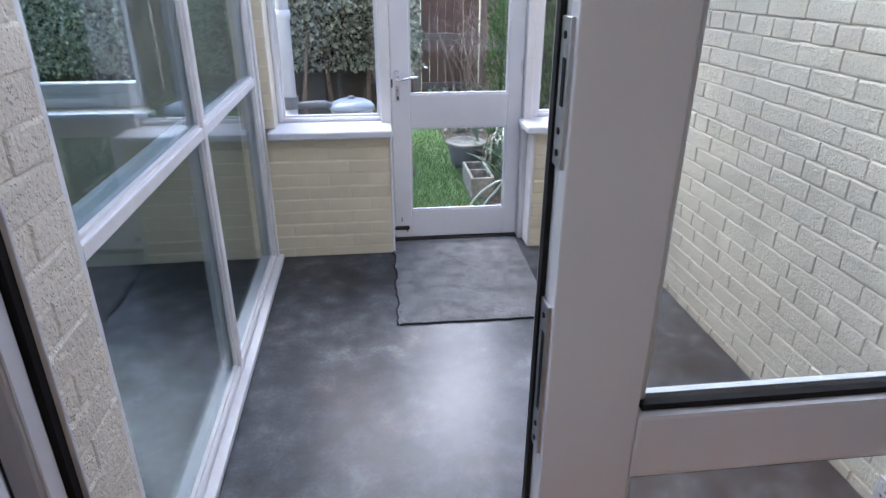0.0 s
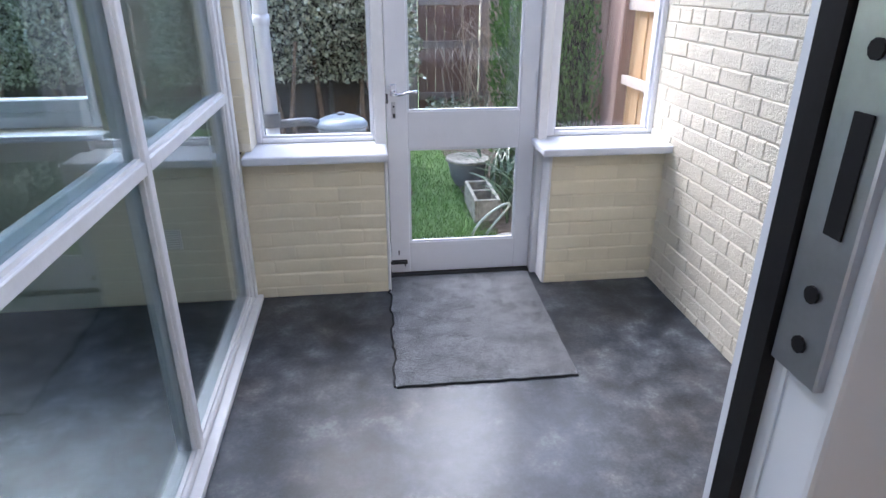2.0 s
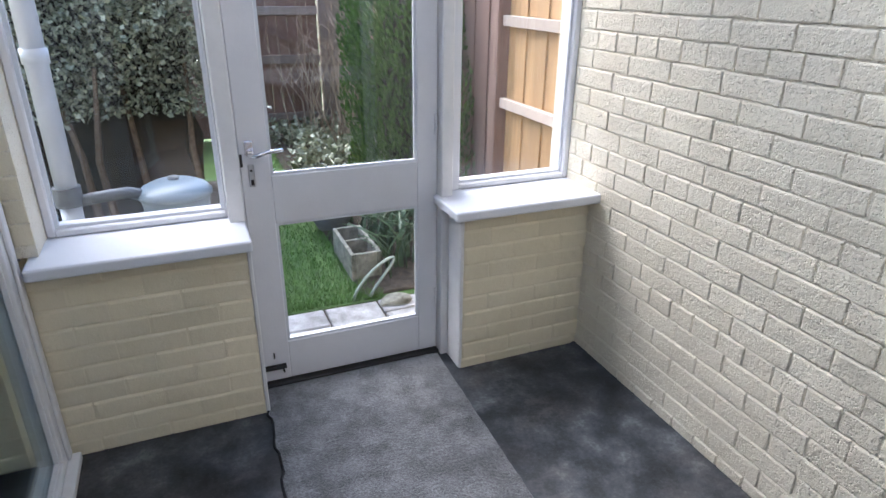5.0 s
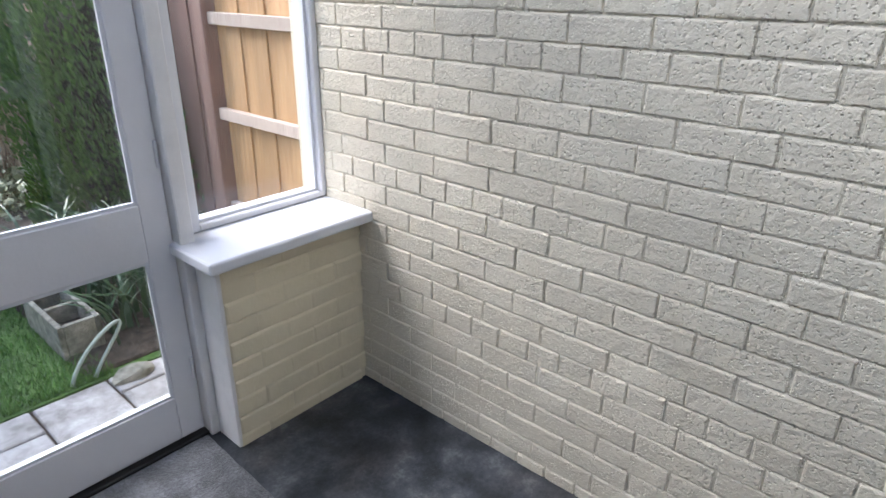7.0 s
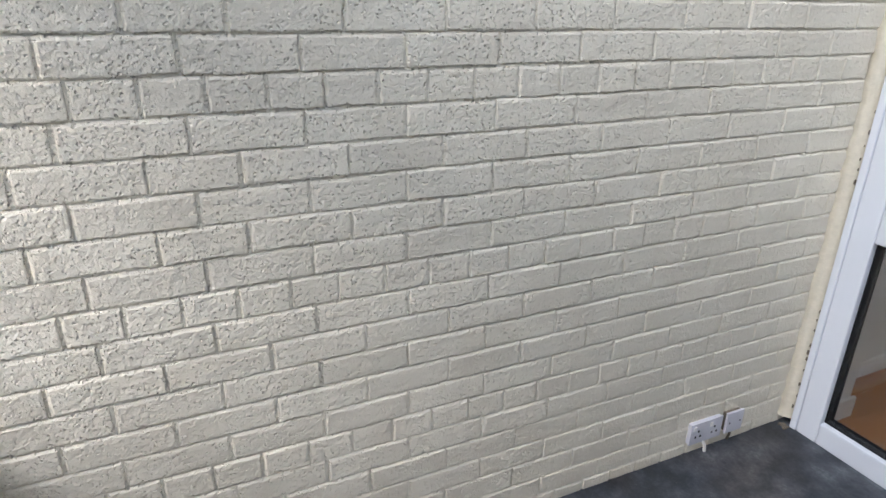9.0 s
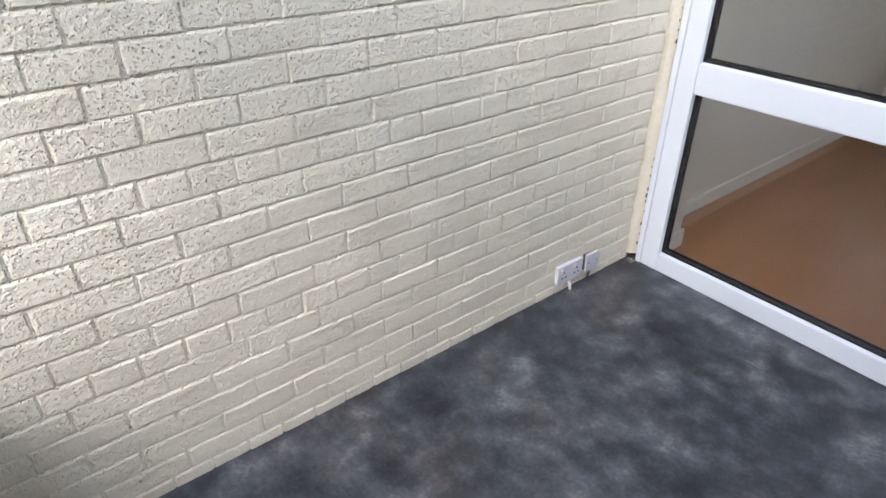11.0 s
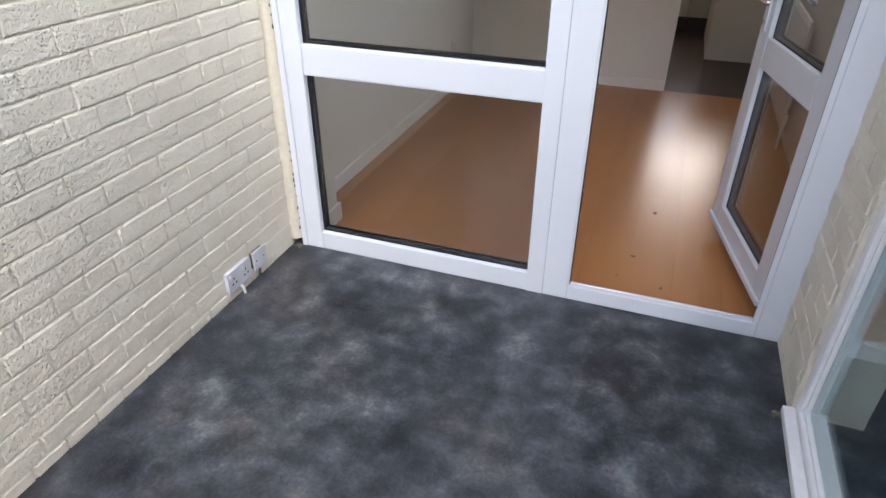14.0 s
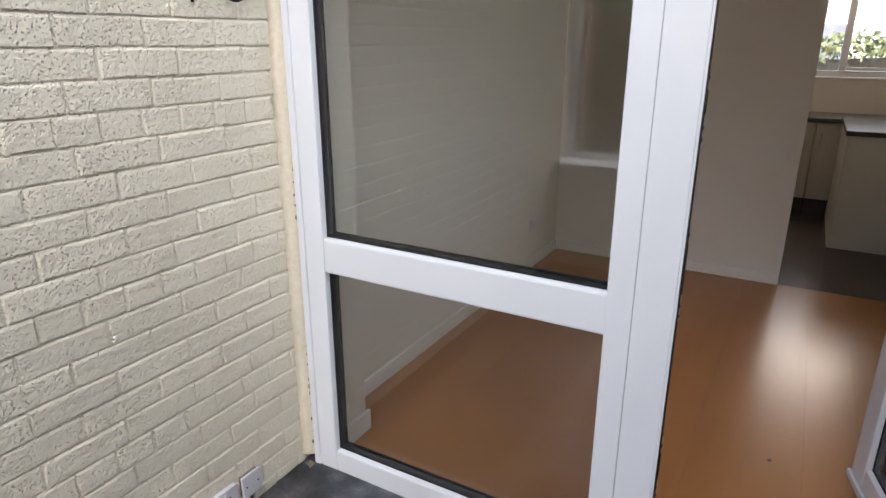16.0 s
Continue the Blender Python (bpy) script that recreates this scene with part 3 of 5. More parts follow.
def door_mat():
    """Carpet offcut with one ragged edge."""
    bm = bmesh.new()
    x0, x1, ya, yb = 0.040, 0.770, 3.113, 4.080
    nx, ny = 24, 30
    rnd = random.Random(4)
    jit_l = [rnd.uniform(-0.010, 0.007) for _ in range(ny + 1)]
    jit_f = [rnd.uniform(-0.004, 0.004) for _ in range(nx + 1)]
    top = []
    for j in range(ny + 1):
        row = []
        for i in range(nx + 1):
            u, v = i / nx, j / ny
            left = x0 + jit_l[j] + 0.015 * v
            right = x1 + 0.03 * v - 0.002 + jit_f[(j * 3) % nx] * 0.6
            y = ya - 0.004 * u * (1 - v) + (yb - ya) * v + jit_f[i] * (1 - v)
            edge = min(u, 1 - u, v) * 30
            z = 0.010 + 0.0015 * noise.noise(Vector((u * 40, v * 40, 0))) - 0.004 * max(0, 1 - edge)
            row.append(bm.verts.new((left + (right - left) * u, y, z)))
        top.append(row)
    for j in range(ny):
        for i in range(nx):
            bm.faces.new((top[j][i], top[j][i + 1], top[j + 1][i + 1], top[j + 1][i]))
    e = thing("door_mat", "worn grey carpet mat with a ragged edge, on the porch floor", "mat")
    part("carpet_top", bm, M_MAT, e)
    bm = bmesh.new()
    pts = [(x0 + jit_l[j] + 0.015 * j / ny - 0.004, ya + (yb - ya) * j / ny, 0.0045) for j in range(ny + 1)]
    add_tube(bm, pts, 0.005, 6)
    pts = [(x0 + (x1 - x0) * i / nx - 0.002, ya - 0.004 * i / nx + jit_f[i] - 0.002, 0.0045) for i in range(nx + 1)]
    add_tube(bm, pts, 0.0045, 6)
    part("edge_binding", bm, M_MATEDGE, e, "dark frayed edge of the mat")
    bm = box(x0 + 0.025, x1 - 0.012, ya + 0.010, yb - 0.005, 0.0006, 0.005)
    part("backing", bm, M_MATEDGE, e)
    return e


door_mat()


def profile_frame(parent, x0, x1, y0, y1, z0, z1, w, mat=M_UPVC):
    """Four mitred lengths of white profile round an opening, with a raised step."""
    for n, b in (("frame_stile", box(x0, x0 + w, y0, y1, z0, z1, 0.005, 2)), ("frame_stile", box(x1 - w, x1, y0, y1, z0, z1, 0.005, 2)),
                 ("frame_rail", box(x0 + w, x1 - w, y0 + 0.0008, y1 - 0.0008, z0, z0 + w, 0.005, 2)), ("frame_rail", box(x0 + w, x1 - w, y0 + 0.0008, y1 - 0.0008, z1 - w, z1, 0.005, 2))):
        part(n, b, mat, parent)


def gasketed_pane(parent, x0, x1, yc, z0, z1, both=True):
    """Sealed unit: black gasket round the glass and white beads inside."""
    for g, ya, yb in ((0.011, yc - 0.020, yc - 0.0125), (0.0045, yc - 0.012, yc + 0.015)):
        sides = [box(x1 - g, x1 + 0.004, ya, yb, z0, z1), box(x0 + g, x1 - g, ya, yb, z0 - 0.004, z0 + g), box(x0 + g, x1 - g, ya, yb, z1 - g, z1 + 0.004)]
        if both:
            sides.append(box(x0 - 0.004, x0 + g, ya, yb, z0, z1))
        for b in sides:
            part("gasket", b, M_GASKET, parent, "black rubber glazing gasket")
    glass_pane(parent, x0, x1, yc + 0.010, z0, z1)
    glass_pane(parent, x0, x1, yc - 0.010, z0, z1)


def house_frame():
    """White frame with a fixed two-pane light and the door opening."""
    e = thing("house_door_frame", "white upvc frame with a fixed two-pane side light and an open doorway", "door frame", kind="structure")
    ya, yb = 1.305, Y0
    zt = 2.10
    part("jamb", box(-0.615, -0.520, ya, yb, 0.0, zt, 0.005, 2), M_UPVC, e)
    part("jamb_step", box(-0.5205, -0.516, ya + 0.004, yb - 0.028, 0.066, zt - 0.08, 0.003), M_UPVC, e)
    part("threshold", box(-0.520, 0.177, 1.339, yb + 0.001, 0.0, 0.064, 0.005, 2), M_UPVC, e)
    part("threshold_strip", box(-0.520, 0.177, 1.342, 1.352, 0.064, 0.068, 0.0015), M_STEEL, e, "thin metal threshold strip")
    part("mullion", box(0.177, 0.2745, 1.339, yb, 0.0, zt, 0.003, 2), M_UPVC, e)
    part("mullion", box(0.275, 0.343, 1.339, yb + 0.002, 0.0, zt, 0.003, 2), M_UPVC, e)
    part("mullion_bead", box(0.177, 0.318, ya, 1.3385, 0.0, zt, 0.003, 2), M_UPVC, e)
    part("head", box(-0.520, 0.177, ya, yb, zt - 0.08, zt, 0.005, 2), M_UPVC, e)
    part("jamb", box(1.279, 1.357, ya, yb + 0.002, 0.0, zt, 0.006, 2), M_UPVC, e)
    part("outer_trim", box(1.3575, 1.383, ya, yb + 0.006, 0.0, zt, 0.005, 2), M_UPVC, e)
    part("bottom_rail", box(0.3185, 1.279, ya, yb + 0.0006, 0.0, 0.086, 0.006, 2), M_UPVC, e)
    part("transom", box(0.3185, 1.279, ya, yb + 0.0006, 0.787, 0.906, 0.008, 2), M_UPVC, e)
    part("top_rail", box(0.3185, 1.279, ya, yb + 0.0006, zt - 0.08, zt, 0.006, 2), M_UPVC, e)
    gasketed_pane(e, 0.319, 1.279, 1.338, 0.086, 0.787, False)
    gasketed_pane(e, 0.319, 1.279, 1.338, 0.906, zt - 0.08, False)
    # seal and lock keeps on the doorway side of the mullion
    part("seal_lip", box(-0.5195, -0.500, yb - 0.006, yb - 0.0005, 0.066, zt - 0.08, 0.001), M_UPVC, e)
    part("seal_lip", box(0.1712, 0.1768, yb - 0.009, yb - 0.0005, 0.066, zt - 0.08), M_UPVC, e)
    part("door_seal", box(0.1690, 0.1768, yb - 0.026, yb - 0.0095, 0.066, zt - 0.08), M_GASKET, e, "black rubber door seal")
    part("door_seal", box(-0.5195, -0.508, yb - 0.024, yb - 0.0065, 0.066, zt - 0.08), M_GASKET, e, "black rubber door seal")
    for z0, z1 in ((0.30, 0.50), (0.845, 1.095), (1.285, 1.46)):
        keep = part("lock_keep", box(0.1715, 0.1775, ya + 0.008, ya + 0.042, z0, z1, 0.001), M_STEEL, e, "zinc steel lock keep plate")
        part("slot", box(0.1705, 0.172, ya + 0.016, ya + 0.027, z0 + 0.075, z1 - 0.045), M_GASKET, keep)
        for zz in (z0 + 0.018, z0 + 0.045, z1 - 0.02):
            part("screw", tube([(0.1700, ya + 0.024, zz), (0.172, ya + 0.024, zz)], 0.0045, 10), M_GASKET, keep)
    # ragged filler between frame and brickwork
    bm = bmesh.new()
    rnd = random.Random(9)
    n = 70
    prev = None
    for i in range(n + 1):
        z = 0.03 + (2.1 - 0.03) * i / n
        w = rnd.uniform(-0.0035, 0.0035)
        row = [bm.verts.new(c) for c in ((1.384, ya, z), (1.384, yb - 0.012 + w, z), (1.40, yb + 0.006 + w, z), (XR + 0.001, yb + 0.022 + 1.6 * w, z), (XR + 0.001, ya, z))]
        if prev:
            for k in range(4):
                bm.faces.new((prev[k], prev[k + 1], row[k + 1], row[k]))
        prev = row
    part("filler_joint", bm, M_FILLER, e, "crumbling cream filler beside the frame", True)
    for i in range(16):
        z = 0.1 + 0.045 * i + rnd.uniform(-0.02, 0.02) + (0.4 if i > 9 else 0)
        s = rnd.uniform(0.003, 0.007)
        bm = bmesh.new()
        bmesh.ops.create_icosphere(bm, subdivisions=1, radius=s, matrix=Matrix.Translation((1.386 + rnd.uniform(0, 0.008), yb - 0.003, z)) @ Matrix.Diagonal((0.8, 0.8, 1.7, 1)))
        part("filler_hole", bm, M_DIRT, e)
    return e


house_frame()


def house_door():
    """The open door leaf, local x along the leaf from its hinge, local y to the outside face."""
    ang = math.degrees(math.atan2(-0.718, 0.167))
    e = thing("house_door", "white upvc half-glazed door standing open into the room", "door", at=(-0.588, 1.246, 0.0), rz=ang)
    L, z0, z1, w = 0.735, 0.055, 2.04, 0.105
    y0, y1 = -0.004, 0.062
    part("stile", box(0.0, w, y0, y1, z0, z1, 0.006, 2), M_UPVC, e)
    part("stile", box(L - w, L, y0, y1, z0, z1, 0.006, 2), M_UPVC, e)
    part("bottom_rail", box(w, L - w, y0 + 0.0008, y1 - 0.0008, z0, z0 + w, 0.006, 2), M_UPVC, e)
    part("middle_rail", box(w, L - w, y0 + 0.0008, y1 - 0.0008, 0.79, 0.91, 0.006, 2), M_UPVC, e)
    part("top_rail", box(w, L - w, y0 + 0.0008, y1 - 0.0008, z1 - w, z1, 0.006, 2), M_UPVC, e)
    part("weather_lip", box(0.0, L, y1 + 0.0005, y1 + 0.014, z0 + 0.006, z0 + 0.035, 0.004), M_UPVC, e)
    part("edge_seal", box(0.0, 0.0035, y1 + 0.0005, y1 + 0.003, z0 + 0.04, z1), M_GASKET, e, "black rubber seal on the hinge edge")
    gasketed_pane(e, w, L - w, 0.028, z0 + w, 0.79)
    gasketed_pane(e, w, L - w, 0.028, 0.91, z1 - w)
    for side, yy in ((1, y1), (-1, y0)):
        hp = part("handle_plate", box(L - 0.068, L - 0.034, min(yy, yy + side * 0.009), max(yy, yy + side * 0.009), 0.92, 1.14, 0.004, 2), M_UPVC, e)
        part("door_handle", tube([(L - 0.05, yy, 1.05), (L - 0.05, yy + side * 0.05, 1.05), (L - 0.07, yy + side * 0.056, 1.05), (L - 0.165, yy + side * 0.052, 1.045)], [0.011, 0.010, 0.010, 0.008], 12), M_CHROME, hp, "chrome lever handle", smooth=True)
        part("key_cylinder", tube([(L - 0.05, yy + side * 0.008, 0.955), (L - 0.05, yy + side * 0.014, 0.955)], 0.009, 12), M_CHROME, hp)
    part("lock_faceplate", box(L - 0.0005, L + 0.0025, 0.018, 0.038, 0.35, 1.75), M_STEEL, e, "long steel lock faceplate on the door's edge")
    for hz in (0.25, 1.05, 1.85):
        part("hinge", tube([(-0.008, y0 - 0.006, hz - 0.05), (-0.008, y0 - 0.006, hz + 0.05)], 0.011, 12), M_UPVC, e)
    return e


house_door()


def screen():
    """Glazed timber screen along the west side."""
    e = thing("window_screen", "white painted timber screen with large glass panes down to the floor", "window", kind="structure")
    xa, xb = XL - 0.075, XL
    ya, yb = 1.735, 3.925
    zt = 2.24
    ym, zm = 2.800, 0.996
    part("floor_rail", box(xa, xb, ya, yb, 0.0, 0.052, 0.004), M_WOODWHITE, e)
    part("sill_bead", box(xb + 0.0005, xb + 0.038, ya + 0.004, yb, 0.0, 0.030, 0.005, 2), M_WOODWHITE, e)
    part("post", box(xa, xb, ya, ya + 0.046, 0.052, zt, 0.003), M_WOODWHITE, e)
    part("post", box(xa, xb, yb - 0.075, yb, 0.052, zt, 0.003), M_WOODWHITE, e)
    part("post_bead", box(xb + 0.0005, xb + 0.012, yb - 0.040, yb, 0.030, zt, 0.003), M_WOODWHITE, e)
    part("mullion", box(xa, xb, ym - 0.019, ym + 0.019, 0.052, zt, 0.003), M_WOODWHITE, e)
    for y0, y1 in ((ya + 0.046, ym - 0.019), (ym + 0.019, yb - 0.075)):
        part("transom", box(xa, xb - 0.001, y0, y1, zm - 0.014, zm + 0.024, 0.003), M_WOODWHITE, e)
    part("transom_ledge", box(xa - 0.002, xa + 0.02, ya + 0.046, ym - 0.019, zm + 0.0245, zm + 0.052, 0.003), M_WOODWHITE, e)
    part("head_rail", box(xa, xb, ya, yb, zt, TOP - 0.001, 0.003), M_WOODWHITE, e)
    for y0, y1 in ((ya + 0.046, ym - 0.019), (ym + 0.019, yb - 0.075)):
        for z0, z1 in ((0.052, zm - 0.014), (zm + 0.024, zt)):
            glass_pane(e, y0, y1, XL - 0.030, z0, z1, M_SIDEGLASS, "y")
            part("glazing_bead", box(XL - 0.025, XL - 0.012, y0, y1, z0, z0 + 0.011), M_WOODWHITE, e)
            part("glazing_bead", box(XL - 0.025, XL - 0.012, y0, y0 + 0.010, z0 + 0.011, z1), M_WOODWHITE, e)
            part("glazing_bead", box(XL - 0.025, XL - 0.012, y1 - 0.010, y1, z0 + 0.011, z1), M_WOODWHITE, e)
    return e


screen()


def side_window():
    e = thing("window_3", "white upvc window with a wide sill behind the glazed screen", "window", kind="structure")
    profile_frame(e, -2.35, -1.17, 4.02, 4.09, 0.86, 1.95, 0.07)
    part("mullion", box(-1.80, -1.73, 4.02, 4.09, 0.93, 1.88, 0.005), M_UPVC, e)
    part("sash_rail", box(-1.73, -1.24, 4.005, 4.085, 0.931, 0.985, 0.005), M_UPVC, e)
    part("sill_board", box(-2.40, -1.145, 3.86, 4.02, 0.832, 0.8595, 0.008, 2), M_SILL, e)
    glass_pane(e, -2.28, -1.80, 4.05, 0.93, 1.88)
    glass_pane(e, -1.73, -1.24, 4.05, 0.985, 1.88)
    v = thing("wall_vent", "small louvred air vent set low in the wall", "vent")
    part("vent_frame", box(-1.055, -0.925, 3.930, 3.939, 0.285, 0.385, 0.002), M_SOCKET, v)
    for i in range(8):
        part("slat", box(-1.048, -0.932, 3.924, 3.930, 0.290 + i * 0.0115, 0.297 + i * 0.0115), M_SKIRT, v)


side_window()


def power_sockets():
    e = thing("double_socket", "dusty grey double power socket low on the brick wall", "socket")
    x = XR - 0.012
    part("back_box", box(x, XR + 0.002, 1.722, 1.868, 0.048, 0.132, 0.003), M_SOCKET, e)
    part("faceplate", box(x - 0.008, x - 0.0005, 1.720, 1.870, 0.046, 0.134, 0.003, 2), M_SOCKET, e)
    for yc in (1.757, 1.833):
        for dy, dz in ((0, 0.014), (-0.011, -0.008), (0.011, -0.008)):
            part("pin_hole", box(x - 0.0092, x - 0.0078, yc + dy - 0.003, yc + dy + 0.003, 0.085 + dz - 0.004, 0.085 + dz + 0.004), M_GASKET, e)
        part("switch", box(x - 0.012, x - 0.0085, yc + 0.014, yc + 0.026, 0.106, 0.124, 0.001), M_SKIRT, e)
    part("cable", tube([(x - 0.004, 1.80, 0.046), (x - 0.014, 1.795, 0.03), (x - 0.012, 1.79, 0.004)], 0.006, 8), M_SKIRT, e, "short white cable to the floor")
    e = thing("single_socket", "grey single outlet plate standing proud of the brick wall", "socket")
    part("back_box", box(XR - 0.016, XR + 0.002, 1.628, 1.700, 0.056, 0.134, 0.003), M_DIRT, e)
    part("faceplate", box(XR - 0.026, XR - 0.017, 1.624, 1.706, 0.052, 0.138, 0.003, 2), M_SOCKET, e)
    part("screw", tube([(XR - 0.0275, 1.640, 0.095), (XR - 0.0255, 1.640, 0.095)], 0.003, 8), M_GASKET, e)
    part("screw", tube([(XR - 0.0275, 1.690, 0.095), (XR - 0.0255, 1.690, 0.095)], 0.003, 8), M_GASKET, e)
    part("cable", tube([(XR - 0.012, 1.665, 0.054), (XR - 0.014, 1.663, 0.03), (XR - 0.006, 1.66, 0.004)], 0.005, 8), M_DIRT, e)


power_sockets()


def cable_loop():
    e = thing("loose_cable", "loop of loose black cable clipped to the brick wall", "cable")
    pts = [(XR - 0.012 - 0.01 * math.sin(a * 0.5), 1.525 + 0.045 * math.cos(a), 1.672 + 0.047 * math.sin(a)) for a in [i * 0.35 for i in range(0, 22)]]
    part("cable", tube(pts, 0.0045, 8), M_GASKET, e, smooth=True)
    part("cable_tail", tube([(XR - 0.010, 1.665, 1.615), (XR - 0.012, 1.66, 1.66), (XR - 0.012, 1.65, 1.76), (XR - 0.006, 1.65, 2.05)], 0.004, 8), M_GASKET, e, smooth=True)
    part("cable_clip", box(XR - 0.016, XR + 0.001, 1.642, 1.658, 1.84, 1.848, 0.002), M_SKIRT, e)


cable_loop()


def crumbs(x, y, z, n, spread, seed, label):
    """A little heap of crumbled mortar in a corner."""
    rnd = random.Random(seed)
    e = thing("crumbled_mortar", label, "rubble", kind="stuff")
    bm = bmesh.new()
    for _ in range(n):
        s = rnd.uniform(0.002, 0.008)
        m = Matrix.Translation((x + rnd.gauss(0, spread), y + abs(rnd.gauss(0, spread)), z + s * 0.6)) @ Matrix.Rotation(rnd.uniform(0, 3), 4, "Z") @ Matrix.Diagonal((1, rnd.uniform(0.5, 1), rnd.uniform(0.5, 0.9), 1))
        bmesh.ops.create_icosphere(bm, subdivisions=1, radius=s, matrix=m)
    part("crumbs", bm, M_DIRT, e)


crumbs(1.40, Y0 + 0.012, 0.0, 26, 0.010, 51, "crumbled brown mortar at the foot of the frame")
crumbs(-0.575, 1.750, 0.0, 22, 0.010, 52, "crumbled brown mortar at the foot of the brick pier")

# ---- house things ----
for nm, xyz in (("wall_outlet", (HX1, 0.955, 0.32)), ("wall_outlet", (HX1, -1.06, 0.31))):
    e = thing(nm, "white outlet plate on the wall of the empty room", "socket", "wall outlets")
    part("faceplate", box(xyz[0] - 0.010, xyz[0] + 0.001, xyz[1] - 0.043, xyz[1] + 0.043, xyz[2] - 0.043, xyz[2] + 0.043, 0.003), M_SOCKET, e)
    for dy in (-0.014, 0.014):
        part("pin_hole", box(xyz[0] - 0.0108, xyz[0] - 0.0095, xyz[1] + dy - 0.004, xyz[1] + dy + 0.004, xyz[2] - 0.004, xyz[2] + 0.004), M_GASKET, e)



def radiator():
    e = thing("radiator", "white panel radiator with a valve on the side wall", "radiator")
    x0 = HX0
    y0, y1, z0, z1 = -1.75, -0.64, 0.14, 0.74
    part("panel", box(x0 + 0.045, x0 + 0.062, y0, y1, z0, z1, 0.006, 2), M_RAD, e)
    for i in range(28):
        yy = y0 + 0.03 + i * (y1 - y0 - 0.06) / 27
        part("rib", box(x0 + 0.0625, x0 + 0.070, yy - 0.012, yy + 0.012, z0 + 0.03, z1 - 0.03, 0.003), M_RAD, e)
    part("bracket", box(x0 + 0.0005, x0 + 0.044, y0 + 0.2, y0 + 0.23, z0 + 0.05, z1 - 0.05), M_RAD, e)
    part("bracket", box(x0 + 0.0005, x0 + 0.044, y1 - 0.23, y1 - 0.2, z0 + 0.05, z1 - 0.05), M_RAD, e)
    v = part("valve", tube([(x0 + 0.053, y1, 0.17), (x0 + 0.053, y1 + 0.04, 0.17)], 0.012, 12), M_CHROME, e, "chrome radiator valve")
    part("valve_cap", tube([(x0 + 0.053, y1 + 0.04, 0.155), (x0 + 0.053, y1 + 0.04, 0.22)], [0.016, 0.014], 12), M_RAD, v)
    part("pipe", tube([(x0 + 0.053, y1 + 0.04, 0.155), (x0 + 0.053, y1 + 0.04, -0.008)], 0.008, 10), M_RAD, e)


radiator()


def base_unit(x0, x1, y0, y1, z1, front, label):
    """A base cabinet with plinth, door and bar handle; front is the side its door faces."""
    e = thing("base_cabinet", label, "cabinet", "kitchen base cabinets")
    part("body", box(x0, x1, y0 + (0.02 if front == "n-" else 0), y1 - 0.02, 0.12, z1 - 0.04), M_CAB, e)
    part("plinth", box(x0 + 0.002, x1 - 0.002, y0 + 0.03, y1 - 0.055, -0.006, 0.12), M_WORKTOP, e)
    d = part("cabinet_door", box(x0 + 0.003, x1 - 0.003, y1 - 0.0195, y1, 0.125, z1 - 0.045, 0.003), M_CAB, e)
    hx = x1 - 0.05
    part("handle", tube([(hx, y1, 0.72), (hx, y1 + 0.025, 0.72), (hx, y1 + 0.025, 0.60), (hx, y1, 0.60)], 0.005, 8), M_STEEL, d)
    return e


for i in range(4):
    base_unit(-0.02 - 0.6 * (i + 1) + 0.5 - 0.0, -0.02 - 0.6 * i + 0.5 - 0.004, KY + 0.002, KY + 0.58, 0.87, "n", "grey-beige kitchen base cabinet below the window")
e = thing("worktop", "dark laminate worktop along the kitchen window wall", "worktop")
part("top", box(-2.0, 0.498, KY + 0.001, KY + 0.61, 0.831, 0.868, 0.006, 2), M_WORKTOP, e)
e = thing("peninsula_unit", "plain grey-beige end panel of the kitchen peninsula", "cabinet")
part("end_panel", box(-1.52, -0.318, -2.650, -2.628, -0.006, 0.858, 0.002), M_CAB, e)
part("side_panel", box(-0.336, -0.318, -3.730, -2.6505, -0.006, 0.858, 0.002), M_CAB, e)
part("body", box(-1.52, -0.337, -3.728, -2.651, 0.12, 0.855), M_CAB, e)
e = thing("peninsula_worktop", "dark worktop on the kitchen peninsula catching window light", "worktop")
part("top", box(-1.53, -0.302, -3.732, -2.616, 0.859, 0.897, 0.006, 2), M_WORKTOP, e)
e = thing("wall_cabinet", "grey-beige kitchen wall cabinet beside the window", "cabinet")
part("body", box(-1.45, -0.77, KY + 0.001, KY + 0.31, 1.33, 2.08), M_CAB, e)
d = part("cabinet_door", box(-1.448, -0.772, KY + 0.3105, KY + 0.33, 1.332, 2.078, 0.003), M_CAB, e)
part("handle", tube([(-0.81, KY + 0.33, 1.37), (-0.81, KY + 0.355, 1.37), (-0.81, KY + 0.355, 1.49), (-0.81, KY + 0.33, 1.49)], 0.005, 8), M_STEEL, d)


